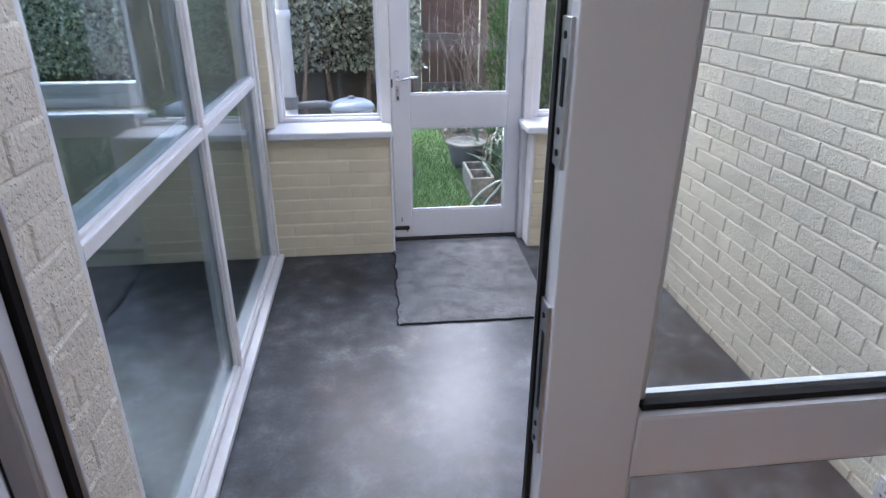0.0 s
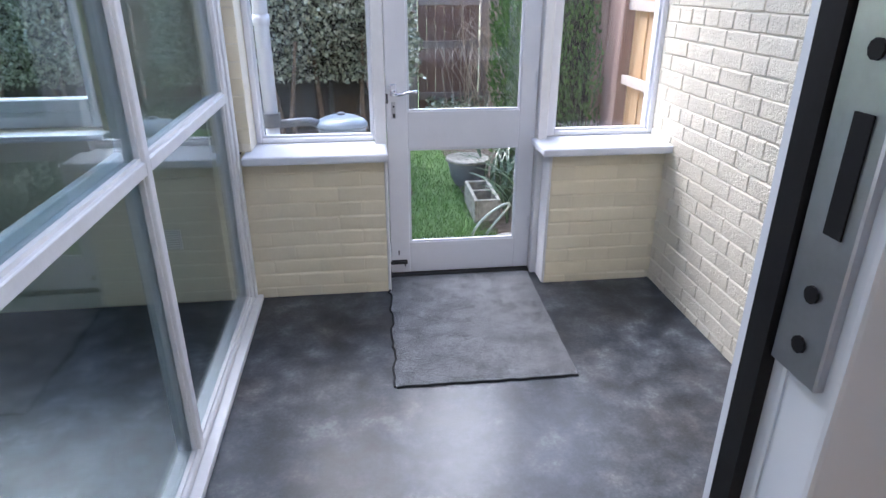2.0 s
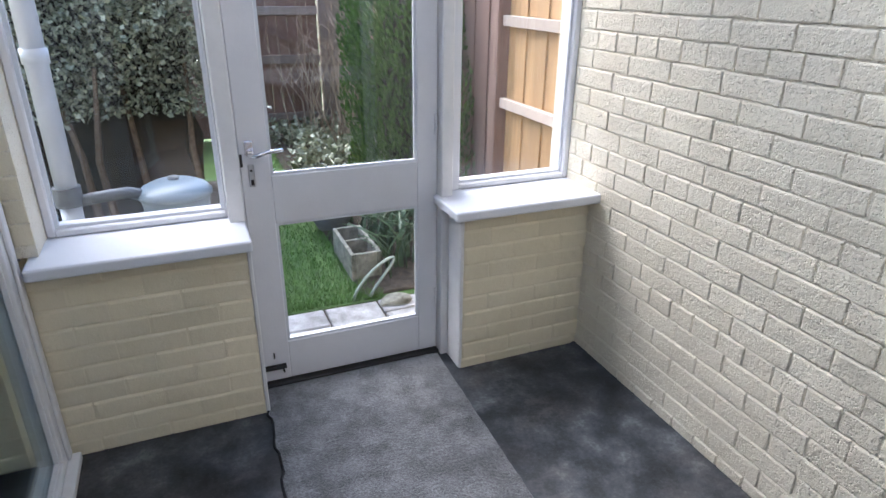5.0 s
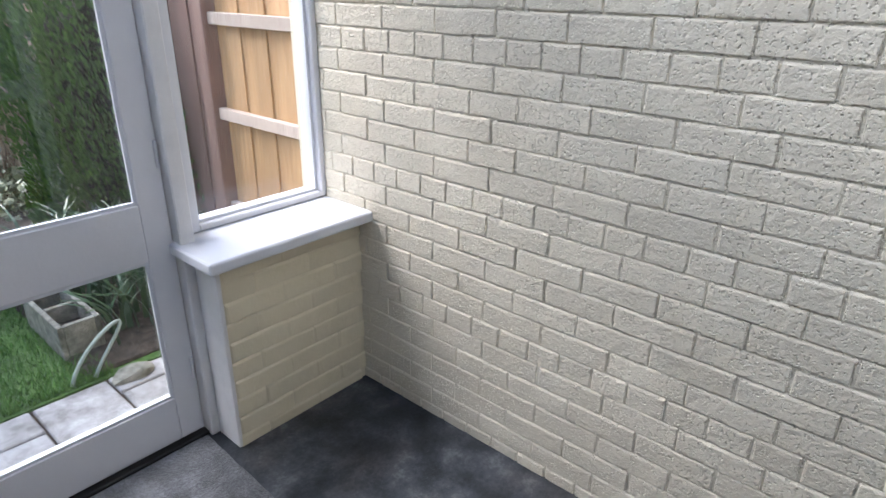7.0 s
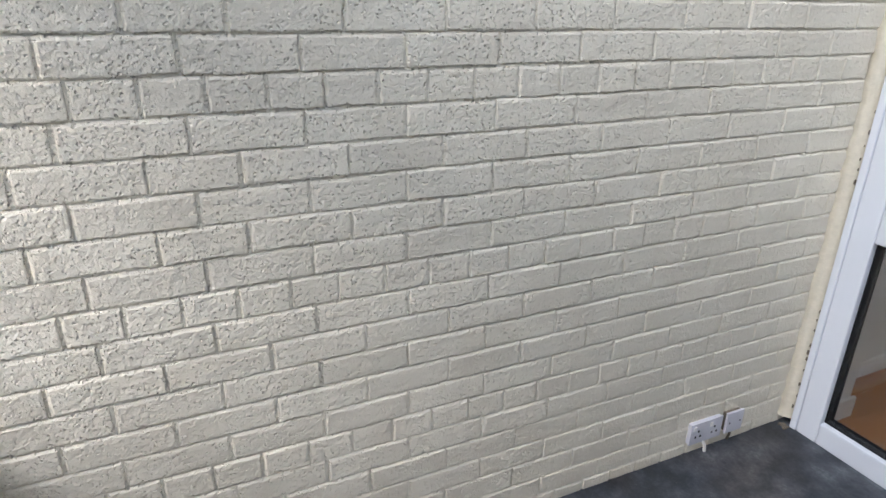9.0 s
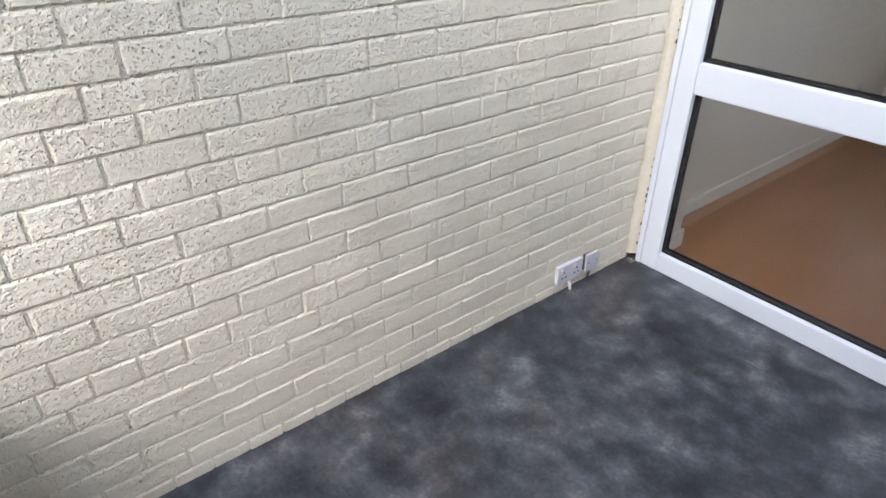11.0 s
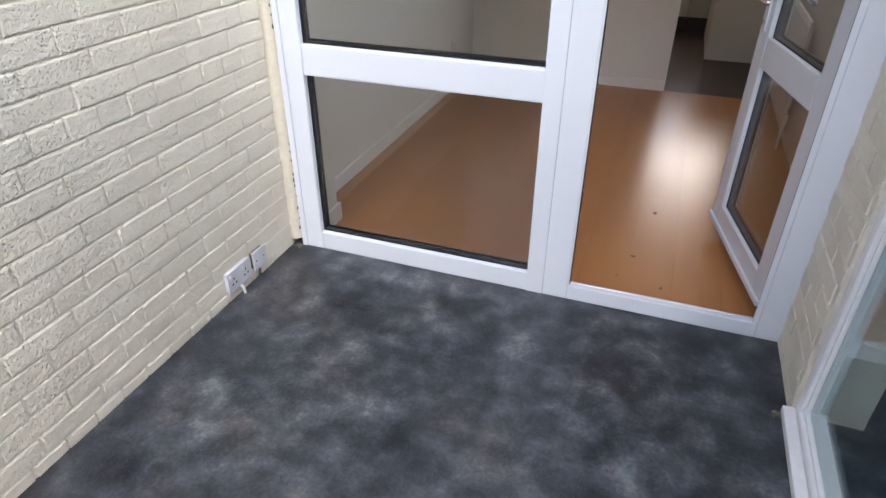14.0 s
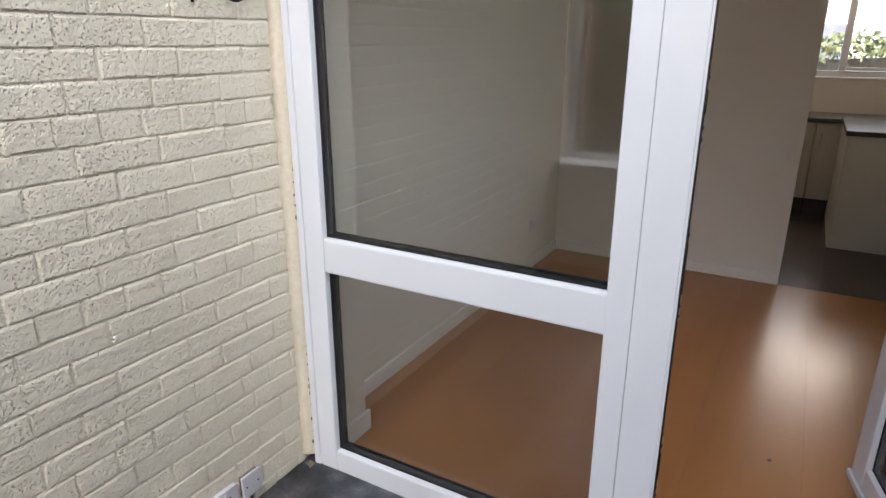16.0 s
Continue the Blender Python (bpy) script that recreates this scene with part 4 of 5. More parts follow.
def kitchen_window():
    e = thing("window_4", "wide white upvc kitchen window above the worktop", "window", kind="structure")
    profile_frame(e, -1.5, 0.02, KY - 0.12, KY - 0.05, 1.20, 2.05, 0.055)
    for xm in (-0.25, -0.86):
        part("mullion", box(xm - 0.03, xm + 0.03, KY - 0.12, KY - 0.05, 1.255, 1.995, 0.005), M_UPVC, e)
    part("sash_rail", box(-0.83, -0.28, KY - 0.045, KY - 0.03, 1.26, 1.29, 0.004), M_UPVC, e)
    part("window_handle", tube([(-0.80, KY - 0.05, 1.36), (-0.80, KY - 0.02, 1.36), (-0.80, KY - 0.02, 1.48)], 0.008, 8), M_CHROME, e)
    part("sill_board", box(-1.5, 0.02, KY - 0.05, KY + 0.012, 1.182, 1.1995, 0.004), M_SILL, e)
    for x0, x1 in ((-1.445, -0.89), (-0.83, -0.28), (-0.22, -0.035)):
        glass_pane(e, x0, x1, KY - 0.085, 1.255, 1.995)


kitchen_window()

# ---- garden ----


def add_leaf(bm, p, d, size, rnd, wide=0.5):
    """A small folded leaf."""
    d = d.normalized()
    s = Vector((rnd.uniform(-1, 1), rnd.uniform(-1, 1), rnd.uniform(-1, 1)))
    u = d.cross(s)
    u = u.normalized() if u.length > 1e-3 else Vector((1, 0, 0))
    n = d.cross(u)
    a, b2, c, t = p, p + d * size * 0.5 + u * size * wide + n * size * 0.1, p + d * size, p + d * size * 0.5 - u * size * wide + n * size * 0.1
    v = [bm.verts.new(q) for q in (a, b2, c, t)]
    bm.faces.new((v[0], v[1], v[2]))
    bm.faces.new((v[0], v[2], v[3]))


def hedge(name, x0, x1, y0, y1, z0, z1, count, size, mat, label, seed, lean=0.0):
    rnd = random.Random(seed)
    e = thing(name, label, "shrub")
    bm = bmesh.new()
    # solid core, its colour painting the shade inside and under the leaves
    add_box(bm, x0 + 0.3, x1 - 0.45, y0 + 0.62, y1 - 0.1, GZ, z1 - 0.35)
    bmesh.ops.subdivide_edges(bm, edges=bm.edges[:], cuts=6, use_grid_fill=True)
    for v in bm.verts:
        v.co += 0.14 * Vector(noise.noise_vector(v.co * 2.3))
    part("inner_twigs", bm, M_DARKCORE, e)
    bm = bmesh.new()
    for _ in range(count):
        u, w = rnd.random(), rnd.random()
        x, z = x0 + (x1 - x0) * u, z0 + (z1 - z0) * w
        bulge = noise.noise(Vector((x * 1.6, z * 1.6, seed))) * 0.28 + noise.noise(Vector((x * 5, z * 5, seed + 3))) * 0.10
        face = rnd.random()
        if face < 0.75:
            p = Vector((x, y0 + 0.22 - bulge + rnd.random() ** 1.5 * 0.42 + lean * w, z))
            d = Vector((rnd.gauss(0, 0.6), -1, rnd.gauss(-0.1, 0.7)))
        elif face < 0.87:
            p = Vector((x1 - 0.15 + bulge + rnd.uniform(-0.12, 0.05), y0 + (y1 - y0) * u, z))
            d = Vector((1, rnd.gauss(0, 0.6), rnd.gauss(0, 0.6)))
        else:
            p = Vector((x, y0 + (y1 - y0) * w, z1 - 0.15 + bulge + rnd.uniform(-0.1, 0.08)))
            d = Vector((rnd.gauss(0, 0.6), rnd.gauss(0, 0.6), 1))
        add_leaf(bm, p, d, size * rnd.uniform(0.6, 1.3), rnd)
    part("foliage", bm, mat, e)
    return e


hedge("hedge", -3.6, 0.42, 6.3, 7.6, 0.66, 3.5, 80000, 0.040, M_HEDGE, "dense variegated evergreen shrub above dark bare stems", 11)
e = thing("shrub_stems", "bare dark stems and litter under the shrub", "shrub")
rnd = random.Random(5)
for i in range(14):
    x = -3.2 + i * 0.24 + rnd.uniform(-0.08, 0.08)
    y = 6.6 + rnd.uniform(-0.15, 0.4)
    part("stem", tube([(x, y, GZ - 0.02), (x + rnd.uniform(-0.1, 0.1), y, 0.4), (x + rnd.uniform(-0.2, 0.2), y, 1.0)], [0.03, 0.022, 0.012], 6), M_BARK, e)
structure("flower_bed", box(-4.0, 0.32, 5.9, 7.6, GZ - 0.02, GZ + 0.03, 0.02), M_SOIL, "bare soil bed strewn with leaf litter", "ground")


def conifer():
    rnd = random.Random(21)
    e = thing("conifer", "large clipped green conifer standing in the border", "tree")
    cx, cy = 2.10, 7.0
    part("trunk", tube([(cx, cy, GZ - 0.05), (cx, cy, 1.0), (cx + 0.03, cy, 2.2)], [0.08, 0.06, 0.03], 8), M_BARK, e)
    # solid near-black core, shade painted in behind the outer foliage
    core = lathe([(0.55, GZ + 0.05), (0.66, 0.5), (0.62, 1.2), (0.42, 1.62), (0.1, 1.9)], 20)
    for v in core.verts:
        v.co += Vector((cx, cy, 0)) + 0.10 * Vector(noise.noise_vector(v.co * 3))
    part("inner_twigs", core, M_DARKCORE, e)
    bm = bmesh.new()
    for _ in range(30000):
        z = rnd.uniform(GZ + 0.02, 1.95)
        t = (z - GZ) / (1.95 - GZ)
        r = 0.86 * (1 - max(0, t - 0.5) ** 2 * 3.2) ** 0.5 if t < 0.98 else 0.25
        a = rnd.uniform(0, 2 * math.pi)
        r += 0.16 * noise.noise(Vector((math.cos(a) * 2.2, math.sin(a) * 2.2, z * 1.1))) + 0.09 * noise.noise(Vector((math.cos(a) * 8, math.sin(a) * 8, z * 2.0)))
        r -= rnd.random() ** 2 * 0.16
        p = Vector((cx + r * math.cos(a), cy + r * math.sin(a), z))
        d = Vector((math.cos(a) * 0.5, math.sin(a) * 0.5, 1.0 + rnd.gauss(0, 0.3)))
        add_leaf(bm, p, d, rnd.uniform(0.03, 0.065), rnd, 0.22)
    part("crown", bm, M_CONIFER, e)


conifer()


def fence_panel(x, y0, y1, ztop):
    """Close-boarded panel along y with feather-edge boards, rails and a post."""
    e = thing("larch_fence", "new orange larch-lap fence panel with pale rails", "fence")
    w = 0.118
    n = int((y1 - y0) / w)
    for i in range(n + 1):
        ya = y0 + i * w
        yb = min(ya + w + 0.012, y1)
        if yb - ya < 0.02:
            continue
        part("board", box(x + 0.03 + (i % 2) * 0.010, x + 0.042 + (i % 2) * 0.010, ya, yb, GZ + 0.04, ztop, 0.002), M_FENCE, e)
    for z in (0.25, 0.80, 1.305, 1.70):
        part("rail", box(x - 0.012, x + 0.029, y0, y1, z - 0.032, z + 0.032, 0.003), M_RAIL, e)
    return e


fence_panel(1.84, 3.206, 5.56, 1.85)
e = thing("fence_post", "dark brown wooden fence post", "post")
part("post", box(1.80, 1.90, 5.565, 5.665, GZ - 0.05, 2.0, 0.006), M_BROWNWOOD, e)
e = thing("old_fence", "old brown boarded fence behind the conifer", "fence")
for i in range(46):
    part("board", box(1.90 + (i % 2) * 0.008, 1.915 + (i % 2) * 0.008, 5.67 + i * 0.115, 5.783 + i * 0.115, GZ + 0.03, 1.78, 0.002), M_BROWNWOOD, e)
e = thing("end_fence", "weathered boarded fence across the end of the garden", "fence")
YF = 9.3
for i in range(64):
    x = -5.0 + i * 0.118
    if 0.47 < x < 1.46:
        continue
    part("board", box(x, x + 0.122, YF + (i % 2) * 0.012, YF + 0.015 + (i % 2) * 0.012, GZ + 0.02, 1.72, 0.002), M_GREYWOOD if x > 1.2 else M_BROWNWOOD, e)
for z in (0.2, 0.9, 1.6):
    part("rail", box(-5.0, 0.53, YF - 0.045, YF - 0.001, z, z + 0.07), M_BROWNWOOD, e)


def gate():
    e = thing("garden_gate", "brown boarded garden gate with ledges and diagonal braces", "gate")
    x0, x1 = 0.66, 1.44
    for i in range(7):
        part("board", box(x0 + i * 0.111, x0 + i * 0.111 + 0.108, YF, YF + 0.018, GZ + 0.06, 1.34, 0.002), M_BROWNWOOD, e)
    for z in (0.07, 0.71, 1.22):
        part("ledge", box(x0, x1, YF - 0.03, YF - 0.0005, z - 0.045, z + 0.045, 0.003), M_GREYWOOD, e)
    for za, zb in ((1.17, 0.76), (0.66, 0.12)):
        bm = bmesh.new()
        q = [(x0 + 0.02, za), (x0 + 0.02, za - 0.10), (x1 - 0.02, zb), (x1 - 0.02, zb + 0.10)]
        f = [bm.verts.new((px, YF - 0.028, pz)) for px, pz in q]
        b2 = [bm.verts.new((px, YF - 0.001, pz)) for px, pz in q]
        bm.faces.new(f)
        bm.faces.new(list(reversed(b2)))
        for k in range(4):
            bm.faces.new((f[k], b2[k], b2[(k + 1) % 4], f[(k + 1) % 4]))
        part("brace", bm, M_BROWNWOOD, e)
    part("gate_post", box(x0 - 0.12, x0 - 0.01, YF - 0.05, YF + 0.06, GZ - 0.05, 1.60, 0.004), M_GREYWOOD, e)
    part("gate_post", box(x1 + 0.01, x1 + 0.10, YF - 0.05, YF + 0.06, GZ - 0.05, 1.60, 0.004), M_GREYWOOD, e)


gate()


def twiggy_shrub(cx, cy, h, n, seed, label):
    rnd = random.Random(seed)
    e = thing("bare_shrub", label, "shrub", "bare shrubs by the gate")
    bm = bmesh.new()
    for _ in range(n):
        a = rnd.uniform(0, 2 * math.pi)
        r = rnd.uniform(0.0, 0.35)
        p = Vector((cx + 0.28 * r * math.cos(a) + rnd.gauss(0, 0.1), cy + 0.12 * math.sin(a), GZ - 0.02))
        tip = Vector((cx + r * 1.6 * math.cos(a), cy + r * math.sin(a), h * rnd.uniform(0.5, 1.0)))
        mid = p.lerp(tip, 0.5) + Vector((rnd.gauss(0, 0.13), rnd.gauss(0, 0.08), 0.05))
        add_tube(bm, [p, mid, tip], [0.007, 0.005, 0.002], 4, False)
        for _ in range(4):
            q = mid.lerp(tip, rnd.random())
            t2 = q + Vector((rnd.gauss(0, 0.16), rnd.gauss(0, 0.12), rnd.uniform(0.02, 0.25)))
            add_tube(bm, [q, t2], [0.0035, 0.0015], 3, False)
    part("twigs", bm, M_TWIG, e)


twiggy_shrub(1.48, 8.3, 1.55, 40, 31, "tangle of bare brown twigs before the gate")
twiggy_shrub(1.25, 8.85, 1.3, 20, 32, "thin bare shrub beside the gate")
e = thing("ground_cover", "low leafy ground cover and cut stems on the border", "plant", kind="stuff")
bm = bmesh.new()
rnd = random.Random(8)
for _ in range(2600):
    x, y = rnd.uniform(0.75, 1.75), rnd.uniform(7.4, 9.4)
    if x < 0.85 + 0.12 * math.sin(y * 4):
        continue
    add_leaf(bm, Vector((x, y, GZ + rnd.uniform(0.0, 0.22))), Vector((rnd.gauss(0, 1), rnd.gauss(0, 1), rnd.uniform(0.1, 1))), rnd.uniform(0.04, 0.09), rnd, 0.4)
part("leaves", bm, M_HEDGE, e)
structure("border_soil", box(0.72, 1.9, 5.0, 9.6, GZ - 0.02, GZ + 0.015, 0.01), M_SOIL, "dark border soil beside the lawn", "ground")


def water_butt():
    cx, cy = -0.165, 4.465
    e = thing("water_butt", "blue-grey plastic water butt with a domed lid", "water butt", at=(cx, cy, GZ + 0.012))
    part("barrel", lathe([(0.105, 0.0), (0.115, 0.02), (0.122, 0.45), (0.124, 0.84), (0.127, 0.86), (0.127, 0.88), (0.120, 0.88)], 36), M_BUTT, e, smooth=True)
    lid = part("lid", lathe([(0.126, 0.876), (0.139, 0.880), (0.139, 0.892), (0.121, 0.913), (0.085, 0.930), (0.045, 0.939), (0.008, 0.941)], 36), M_BUTT, e, "domed plastic lid", smooth=True)
    part("lid_knob", lathe([(0.020, 0.938), (0.022, 0.947), (0.018, 0.953), (0.003, 0.954)], 16), M_GREYPIPE, lid)
    part("overflow_pipe", tube([(-0.118, -0.02, 0.895), (-0.16, -0.035, 0.915), (-0.23, -0.06, 0.918), (-0.315, -0.085, 0.915)], 0.022, 12), M_GREYPIPE, e, smooth=True)


water_butt()
e = thing("downpipe", "white plastic downpipe with a grey rainwater diverter", "downpipe")
PX, PY = -0.517, 4.38
part("pipe", tube([(PX, PY, 0.83), (PX, PY, 2.6)], 0.036, 24), M_PIPE, e, smooth=True)
part("collar", tube([(PX, PY, 1.26), (PX, PY, 1.31)], 0.042, 24), M_PIPE, e, smooth=True)
part("diverter", tube([(PX, PY, 0.765), (PX, PY, 0.835)], 0.046, 24), M_GREYPIPE, e, "grey rainwater diverter")
part("lower_pipe", tube([(PX, PY, GZ + 0.005), (PX, PY, 0.765)], 0.036, 24), M_PIPE, e, smooth=True)


def block_planter():
    e = thing("block_planter", "weathered hollow concrete block planter on the lawn edge", "planter", at=(0.80, 5.22, GZ), rz=0)
    w, l, h, t = 0.19, 0.48, 0.175, 0.026
    part("side", box(-w / 2, -w / 2 + t, 0, l, 0, h, 0.008, 2), M_CONC, e)
    part("side", box(w / 2 - t, w / 2, 0, l, 0, h, 0.008, 2), M_CONC, e)
    for y in (0, l / 2 - t / 2, l - t):
        part("web", box(-w / 2 + t, w / 2 - t, y, y + t, 0, h - 0.001, 0.006, 2), M_CONC, e)
    part("soil", box(-w / 2 + t, w / 2 - t, t, l - t, 0, h - 0.09), M_SOIL, e)


block_planter()
e = thing("bowl_pot", "round dark pot with a pale rim, full of soil", "pot", at=(0.80, 6.15, GZ))
part("bowl", lathe([(0.10, 0.0), (0.14, 0.08), (0.165, 0.20), (0.17, 0.215)], 28), M_GREYPIPE, e, smooth=True)
part("rim", lathe([(0.168, 0.212), (0.185, 0.216), (0.187, 0.235), (0.168, 0.238), (0.160, 0.222)], 28), M_CONC, e, "pale rim", smooth=True)
part("soil", lathe([(0.158, 0.205), (0.158, 0.217)], 24), M_SOIL, e)
e = thing("hose", "pale green garden hose looped over the border", "hose")
arc = [(0.745 + 0.16 * math.sin(a * 1.25) + 0.005 * a, 4.975 + 0.06 * math.sin(a), GZ + 0.008 + 0.20 * math.sin(a) ** 0.8) for a in [0.001 + i * 3.138 / 20 for i in range(21)]]
part("tube", tube(arc, 0.009, 8), material("faded_hose", (0.30, 0.36, 0.31), 0.5, build=plain_paint(0.2, 20.0)), e, smooth=True)
e = thing("strap_plant", "clump of dark strap-leaved plant in the border", "plant")
rnd = random.Random(17)
for c in range(150):
    bm = bmesh.new()
    bx, by = rnd.uniform(0.93, 1.45), rnd.uniform(5.15, 6.5)
    a, ln = rnd.uniform(0, 6.28), rnd.uniform(0.30, 0.62)
    dx, dy = math.cos(a), math.sin(a)
    prev = None
    for k in range(6):
        t = k / 5
        r = ln * 0.55 * t * t
        z = GZ + ln * (t * 1.1 - 0.45 * t * t)
        w = 0.014 * (1 - t) + 0.002
        pair = [bm.verts.new((bx + dx * r - dy * w, by + dy * r + dx * w, z)), bm.verts.new((bx + dx * r + dy * w, by + dy * r - dx * w, z + 0.004))]
        if prev:
            bm.faces.new((prev[0], prev[1], pair[1], pair[0]))
        prev = pair
    part("leaf", bm, M_STRAP, e)
e = thing("stone", "broken pale stone beside the slabs", "stone")
bm = bmesh.new()
bmesh.ops.create_icosphere(bm, subdivisions=2, radius=0.07, matrix=Matrix.Translation((0.86, 4.86, GZ + 0.02)) @ Matrix.Diagonal((1.4, 0.8, 0.5, 1)))
for v in bm.verts:
    v.co += 0.015 * Vector(noise.noise_vector(v.co * 15))
part("stone", bm, M_CONC, e)

# lawn grass
bm = bmesh.new()
rnd = random.Random(77)
vs, fs = [], []
for _ in range(26000):
    y = 4.97 + (rnd.random() ** 1.7) * 4.5
    x = rnd.uniform(-1.6, 0.80 + 0.03 * math.sin(y * 9))
    if y > 5.9 and x < 0.3:
        continue
    h = rnd.uniform(0.02, 0.05)
    a = rnd.uniform(0, 6.28)
    w = 0.004
    i = len(vs)
    vs += [(x - w * math.cos(a), y - w * math.sin(a), GZ - 0.004), (x + w * math.cos(a), y + w * math.sin(a), GZ - 0.004), (x + rnd.gauss(0, 0.015), y + rnd.gauss(0, 0.015), GZ + h)]
    fs.append((i, i + 1, i + 2))
me = bpy.data.meshes.new("grass")
me.from_pydata(vs, [], fs)
me.materials.append(M_GRASS)
tagged(new("grass", me), "short green grass blades of the lawn", "grass", kind="stuff")

# beyond the kitchen window: shrubs and a far house
hedge("hedge", -3.5, 2.5, -9.5, -8.3, 0.0, 1.6, 9000, 0.085, M_SUNLEAF, "sunlit green shrubs in front of the house", 41)
e = thing("house", "pale rendered house across the street", "house")
part("wall", box(-12, 12, -30, -24, GZ, 5.2), M_HOUSE, e)
part("roof", box(-12.5, 12.5, -30.5, -23.5, 5.2, 6.2), M_ROOFT, e)
for i in range(7):
    for z in (0.9, 3.3):
        part("window", box(-10.5 + i * 3.2, -9.0 + i * 3.2, -24.0, -23.95, z, z + 1.2), M_GREYPIPE, e)

# ---- pieces of walls and floors ----
VARIANTS = {}


COURSE, STRETCHER = 0.073, 0.2203


def brick_mesh(length, height, depth, seed, mat, ends, gap):
    """One brick face with its weather-struck joint: sharp below and at one end, the mortar sloping back above and at the other.
    Its front looks along -x, its middle is at the origin."""
    key = (round(length, 3), seed, mat.name, round(height, 4))
    if key in VARIANTS:
        return VARIANTS[key]
    rnd = random.Random(seed * 77 + int(length * 1000))
    vs, fs = [], []
    hl, hh = length / 2, height / 2
    ys = (-hl, -hl + 0.0013, -hl + 0.004, -hl / 3, hl / 3, hl - 0.004, hl - 0.0005, hl + gap * 0.6)
    zs = (-hh, -hh + 0.0013, -hh + 0.004, hh - 0.004, hh - 0.0005, hh + gap * 0.92)
    lift_y = [depth * ends * r for r in (1.0, 0.14, 0.0, 0.0, 0.0, 0.0, 0.12, 0.97)]
    lift_z = [depth * r for r in (1.0, 0.14, 0.0, 0.0, 0.12, 0.97)]
    n, m = len(ys), len(zs)
    sag = [rnd.uniform(-0.0012, 0.0012) for _ in range(n)]
    for j, z in enumerate(zs):
        for i, y in enumerate(ys):
            x = max(lift_y[i], lift_z[j]) + rnd.uniform(-0.0003, 0.0003)
            rim = i in (0, 1, n - 2) or j in (0, 1, m - 2)
            wob = 0.0010 if rim else 0.0
            vs.append((x, y + rnd.uniform(-wob, wob), z + sag[i] + rnd.uniform(-wob, wob)))
    for j in range(m - 1):
        for i in range(n - 1):
            a = j * n + i
            fs.append((a, a + n, a + n + 1, a + 1))
    me = bpy.data.meshes.new("brick")
    me.from_pydata(vs, [], fs)
    me.materials.append(mat)
    VARIANTS[key] = me
    return me


def brick_wall(parent, y0, y1, courses, place, mat, joints, zbase=0.041, ztop=9.0, depth=0.0048, gap=0.0078, ends=1.0):
    """Bricks course by course; joints(k) gives one joint, the pitch and an optional closer as (joint, next joint)."""
    rnd = random.Random(len(parent.name) * 13 + 5)
    made = []
    for k in courses:
        za, zb = max(zbase + COURSE * k + gap / 2, -0.002), zbase + COURSE * (k + 1) - gap / 2
        if zb > ztop:
            zb = ztop - 0.002
        if zb - za < 0.015:
            continue
        start, pitch, closer = joints(k)
        edges = [start]
        while edges[-1] > y0:
            edges.append(edges[-1] - pitch)
        edges.reverse()
        if closer:
            edges.append(edges[-1] + closer)
        while edges[-1] < y1:
            edges.append(edges[-1] + pitch)
        for e0, e1 in zip(edges, edges[1:]):
            a, b = max(e0 + gap / 2, y0), min(e1 - gap / 2, y1)
            if b - a < 0.02:
                continue
            made.append((round(b - a, 3), (a + b) / 2, (za + zb) / 2, round(zb - za, 4), rnd.randrange(9)))
    for ln, mid, z, h, sd in made:
        ob = new("brick", brick_mesh(ln, h, depth, sd, mat, ends, gap))
        ob.parent = parent
        ob.matrix_basis = place(mid, z) @ pose(rnd.uniform(-0.0012, 0.0012), rnd.uniform(-0.002, 0.002), rnd.uniform(-0.001, 0.001), rnd.uniform(-0.45, 0.45), rnd.uniform(-0.6, 0.6), rnd.uniform(-0.25, 0.25))


def east_joints(k):
    """Header courses every sixth row; odd rows above the middle header course start from a closer."""
    if k % 6 == 5:
        return {5: 3.181, 11: 3.193, 17: 3.204}.get(k, 3.19), (0.1127 if k == 17 else 0.1104), None
    if k % 2 == 0:
        return 3.137, STRETCHER, None
    return (3.268, STRETCHER, 0.172) if k > 11 else (3.245, STRETCHER, None)


def even_odd(start):
    return lambda k: (start + (STRETCHER / 2 if k % 2 else 0.0), STRETCHER, None)


brick_wall(wall_east, Y0 + 0.008, 4.128, range(-1, 31), lambda u, z: pose(XR - 0.0030, u, z), M_BRICK, east_joints, ztop=TOP, depth=0.0086)
brick_wall(pier_l, XL + 0.002, 0.039, range(-1, 9), lambda u, z: pose(u, Y1 - 0.0035, z, 0, 0, 90), M_PIER, even_odd(0.039), zbase=0.052, ztop=SZ - 0.04, depth=0.0070, gap=0.0095, ends=0.10)
brick_wall(pier_r, 0.857, XR, range(-1, 9), lambda u, z: pose(u, Y1 - 0.0035, z, 0, 0, 90), M_PIER, even_odd(0.861), ztop=SZ - 0.04, depth=0.0070, gap=0.0095, ends=0.10)
brick_wall(pier_w, Y0 + 0.002, 1.733, range(-1, 31), lambda u, z: pose(XL + 0.0165, u, z, 0, 0, 180), M_ROUGHBRICK, even_odd(1.60), ztop=TOP, depth=0.0055)
brick_wall(corner, XL + 0.0, XL + 0.054, range(10, 31), lambda u, z: pose(u, Y1 + 0.0275, z, 0, 0, 90), M_PIER, lambda k: (0.03, STRETCHER, None), ztop=TOP)

# laminate planks
rnd = random.Random(3)
plank = {}
nx = 0
x = HX0 + 0.002
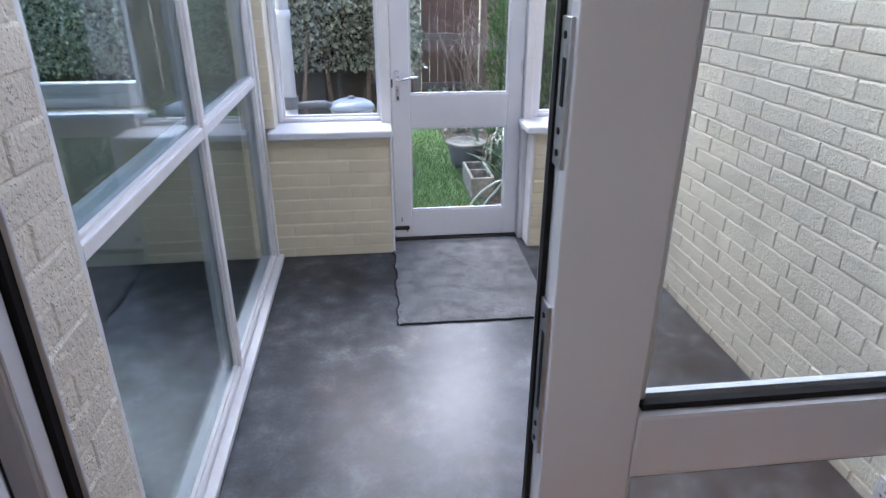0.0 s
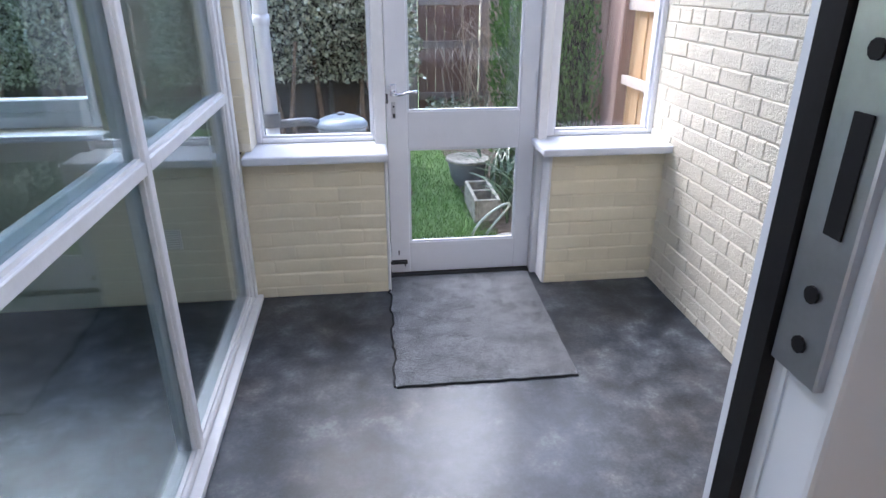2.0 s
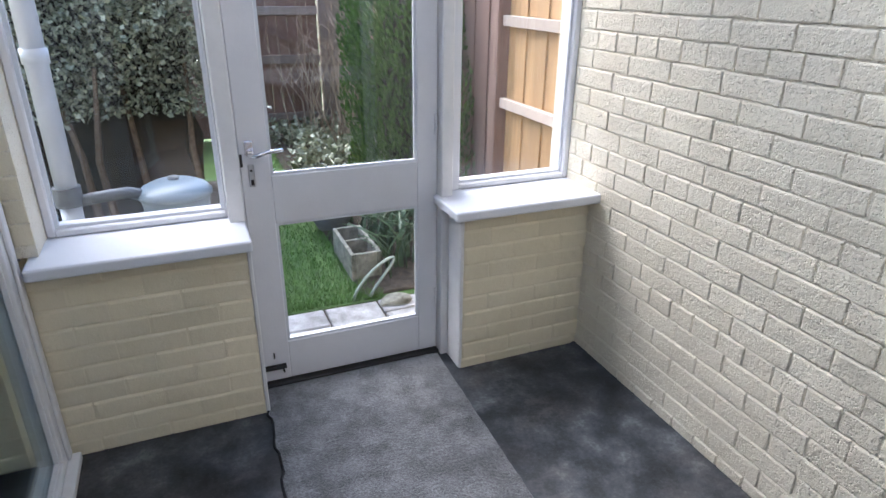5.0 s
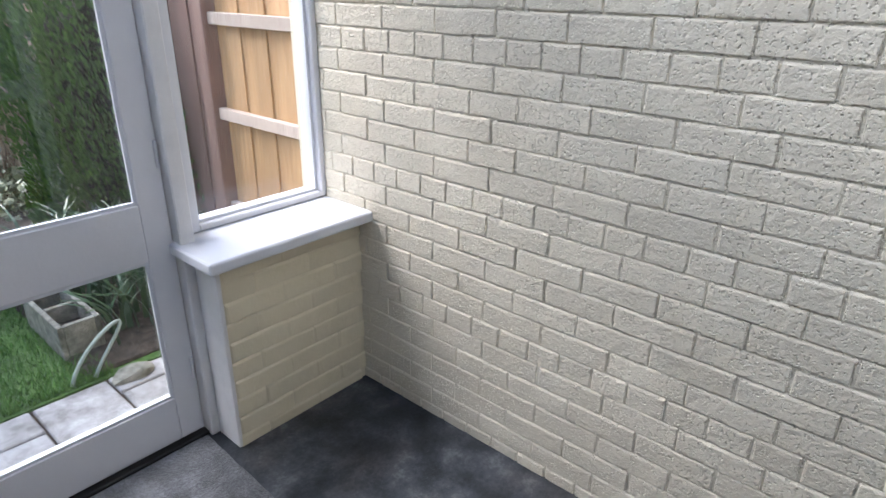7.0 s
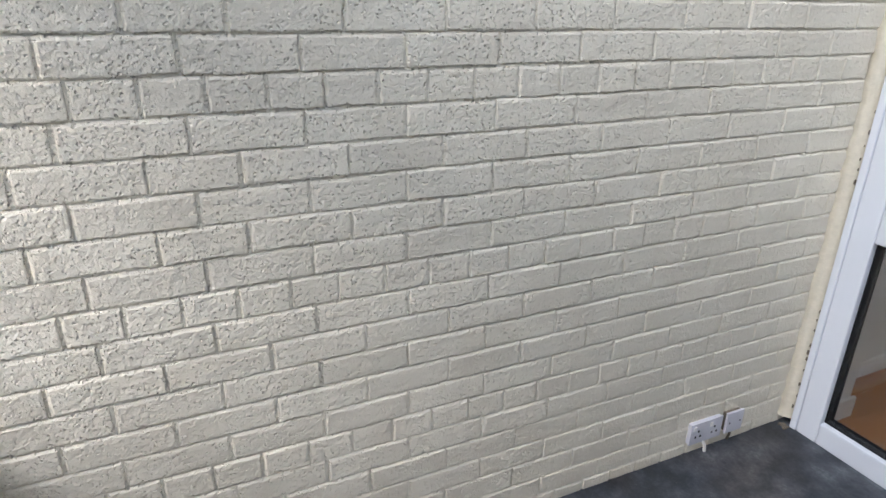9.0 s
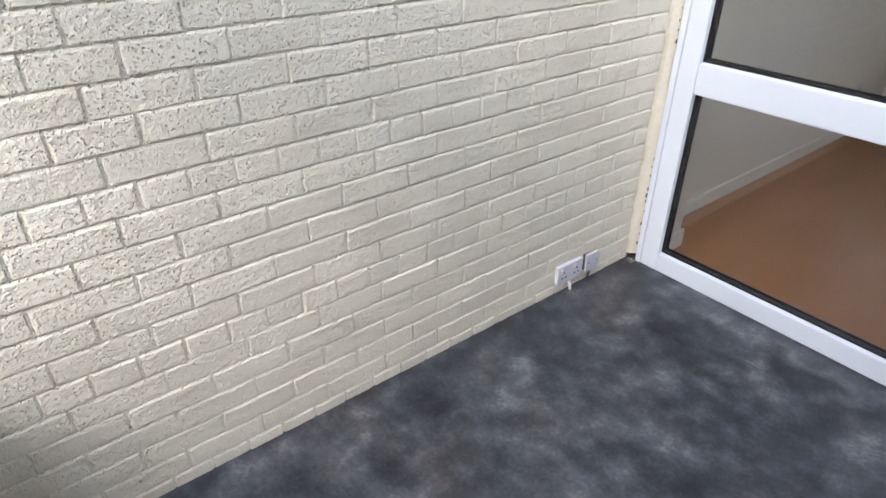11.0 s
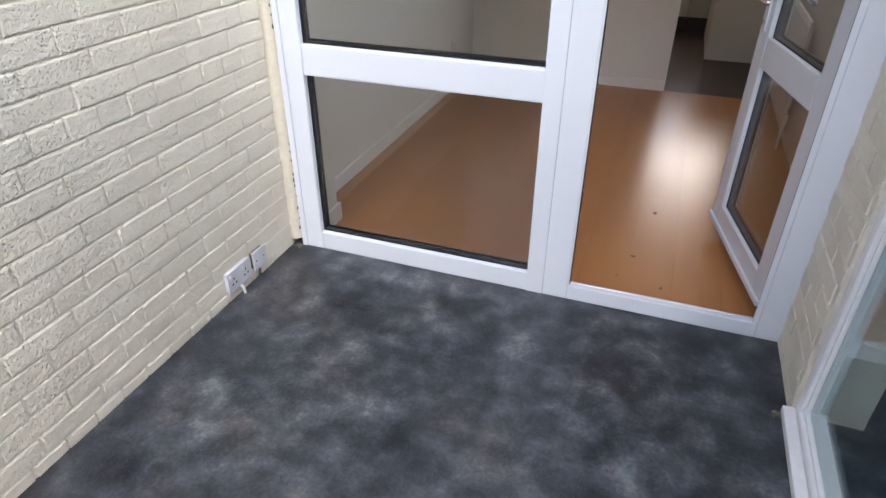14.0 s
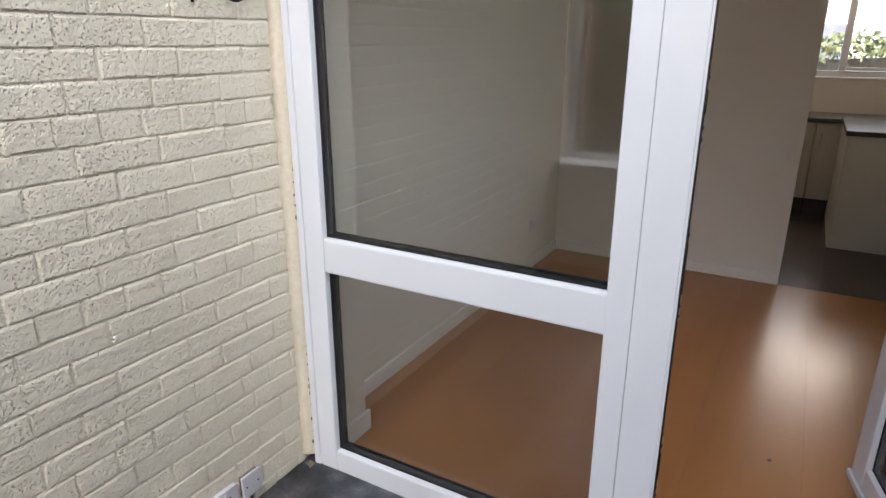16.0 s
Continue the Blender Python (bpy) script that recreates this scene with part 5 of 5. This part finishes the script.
while x < HX1 - 0.02:
    w = min(0.192, HX1 - 0.001 - x)
    y = HY + 0.002 - rnd.uniform(0.1, 1.1)
    while y < 1.325:
        a, b = max(y, HY + 0.001), min(y + 1.285, 1.329)
        y += 1.285
        if b - a < 0.05:
            continue
        bm = box(x + 0.0001, x + w - 0.0001, a + 0.0001, b - 0.0001, -0.012, -0.002, 0.00025)
        part("plank", bm, M_LAM, planks_floor)
    x += w

# paving slabs before the garden door
path = structure("pavement", box(-1.6, 1.75, 4.245, 4.945, GZ - 0.05, GZ - 0.008), M_SOIL, "strip of weathered paving slabs outside the garden door", "pavement")
rnd = random.Random(6)
x = -1.58
while x < 1.70:
    w = rnd.uniform(0.16, 0.34)
    cuts = [4.25] + sorted(rnd.uniform(4.36, 4.82) for _ in range(rnd.choice((1, 2, 2)))) + [4.935]
    for y0, y1 in zip(cuts, cuts[1:]):
        if y1 - y0 < 0.06:
            continue
        bm = box(x, min(x + w - 0.012, 1.74), y0, y1 - 0.011, GZ - 0.02, GZ + 0.010 + rnd.uniform(-0.003, 0.004), 0.006)
        skew, slant = rnd.uniform(-0.12, 0.12), rnd.uniform(-0.10, 0.10)
        cx, cy = x + w / 2, (y0 + y1) / 2
        for v in bm.verts:
            dx, dy = v.co.x - cx, v.co.y - cy
            v.co.x += skew * dy * 0.5
            v.co.y += slant * dx * 0.5
        part("slab", bm, M_SLAB, path)
    x += w

# crumbs trodden onto the laminate
for k, (x, y) in enumerate(((-0.047, 0.953), (-0.111, 0.503), (0.005, 1.132), (-0.177, 1.167))):
    e = thing("dry_leaf_crumb", "tiny brown crumb of dry leaf on the laminate", "debris", "crumbs by the doorway", at=(x, y, -0.002), rz=47 * k)
    bm = bmesh.new()
    bmesh.ops.create_icosphere(bm, subdivisions=1, radius=0.009, matrix=Matrix.Diagonal((1.3 - 0.2 * k, 0.8, 0.4, 1)))
    for v in bm.verts:
        v.co = v.co * (1.0 + 0.3 * noise.noise(v.co * 300 + Vector((k, 0, 0)))) + Vector((0, 0, 0.0022))
    part("crumb", bm, M_DIRT, e)

# old scar in the brickwork
rnd = random.Random(61)
bm = bmesh.new()
for k in range(7):
    m = Matrix.Translation((XR - 0.0022, 2.228 + rnd.gauss(0, 0.007), 0.672 + rnd.gauss(0, 0.011))) @ Matrix.Diagonal((0.25, 0.8, 1.0, 1))
    bmesh.ops.create_icosphere(bm, subdivisions=1, radius=rnd.uniform(0.002, 0.005), matrix=m)
part("chipped_scar", bm, M_DIRT, wall_east)
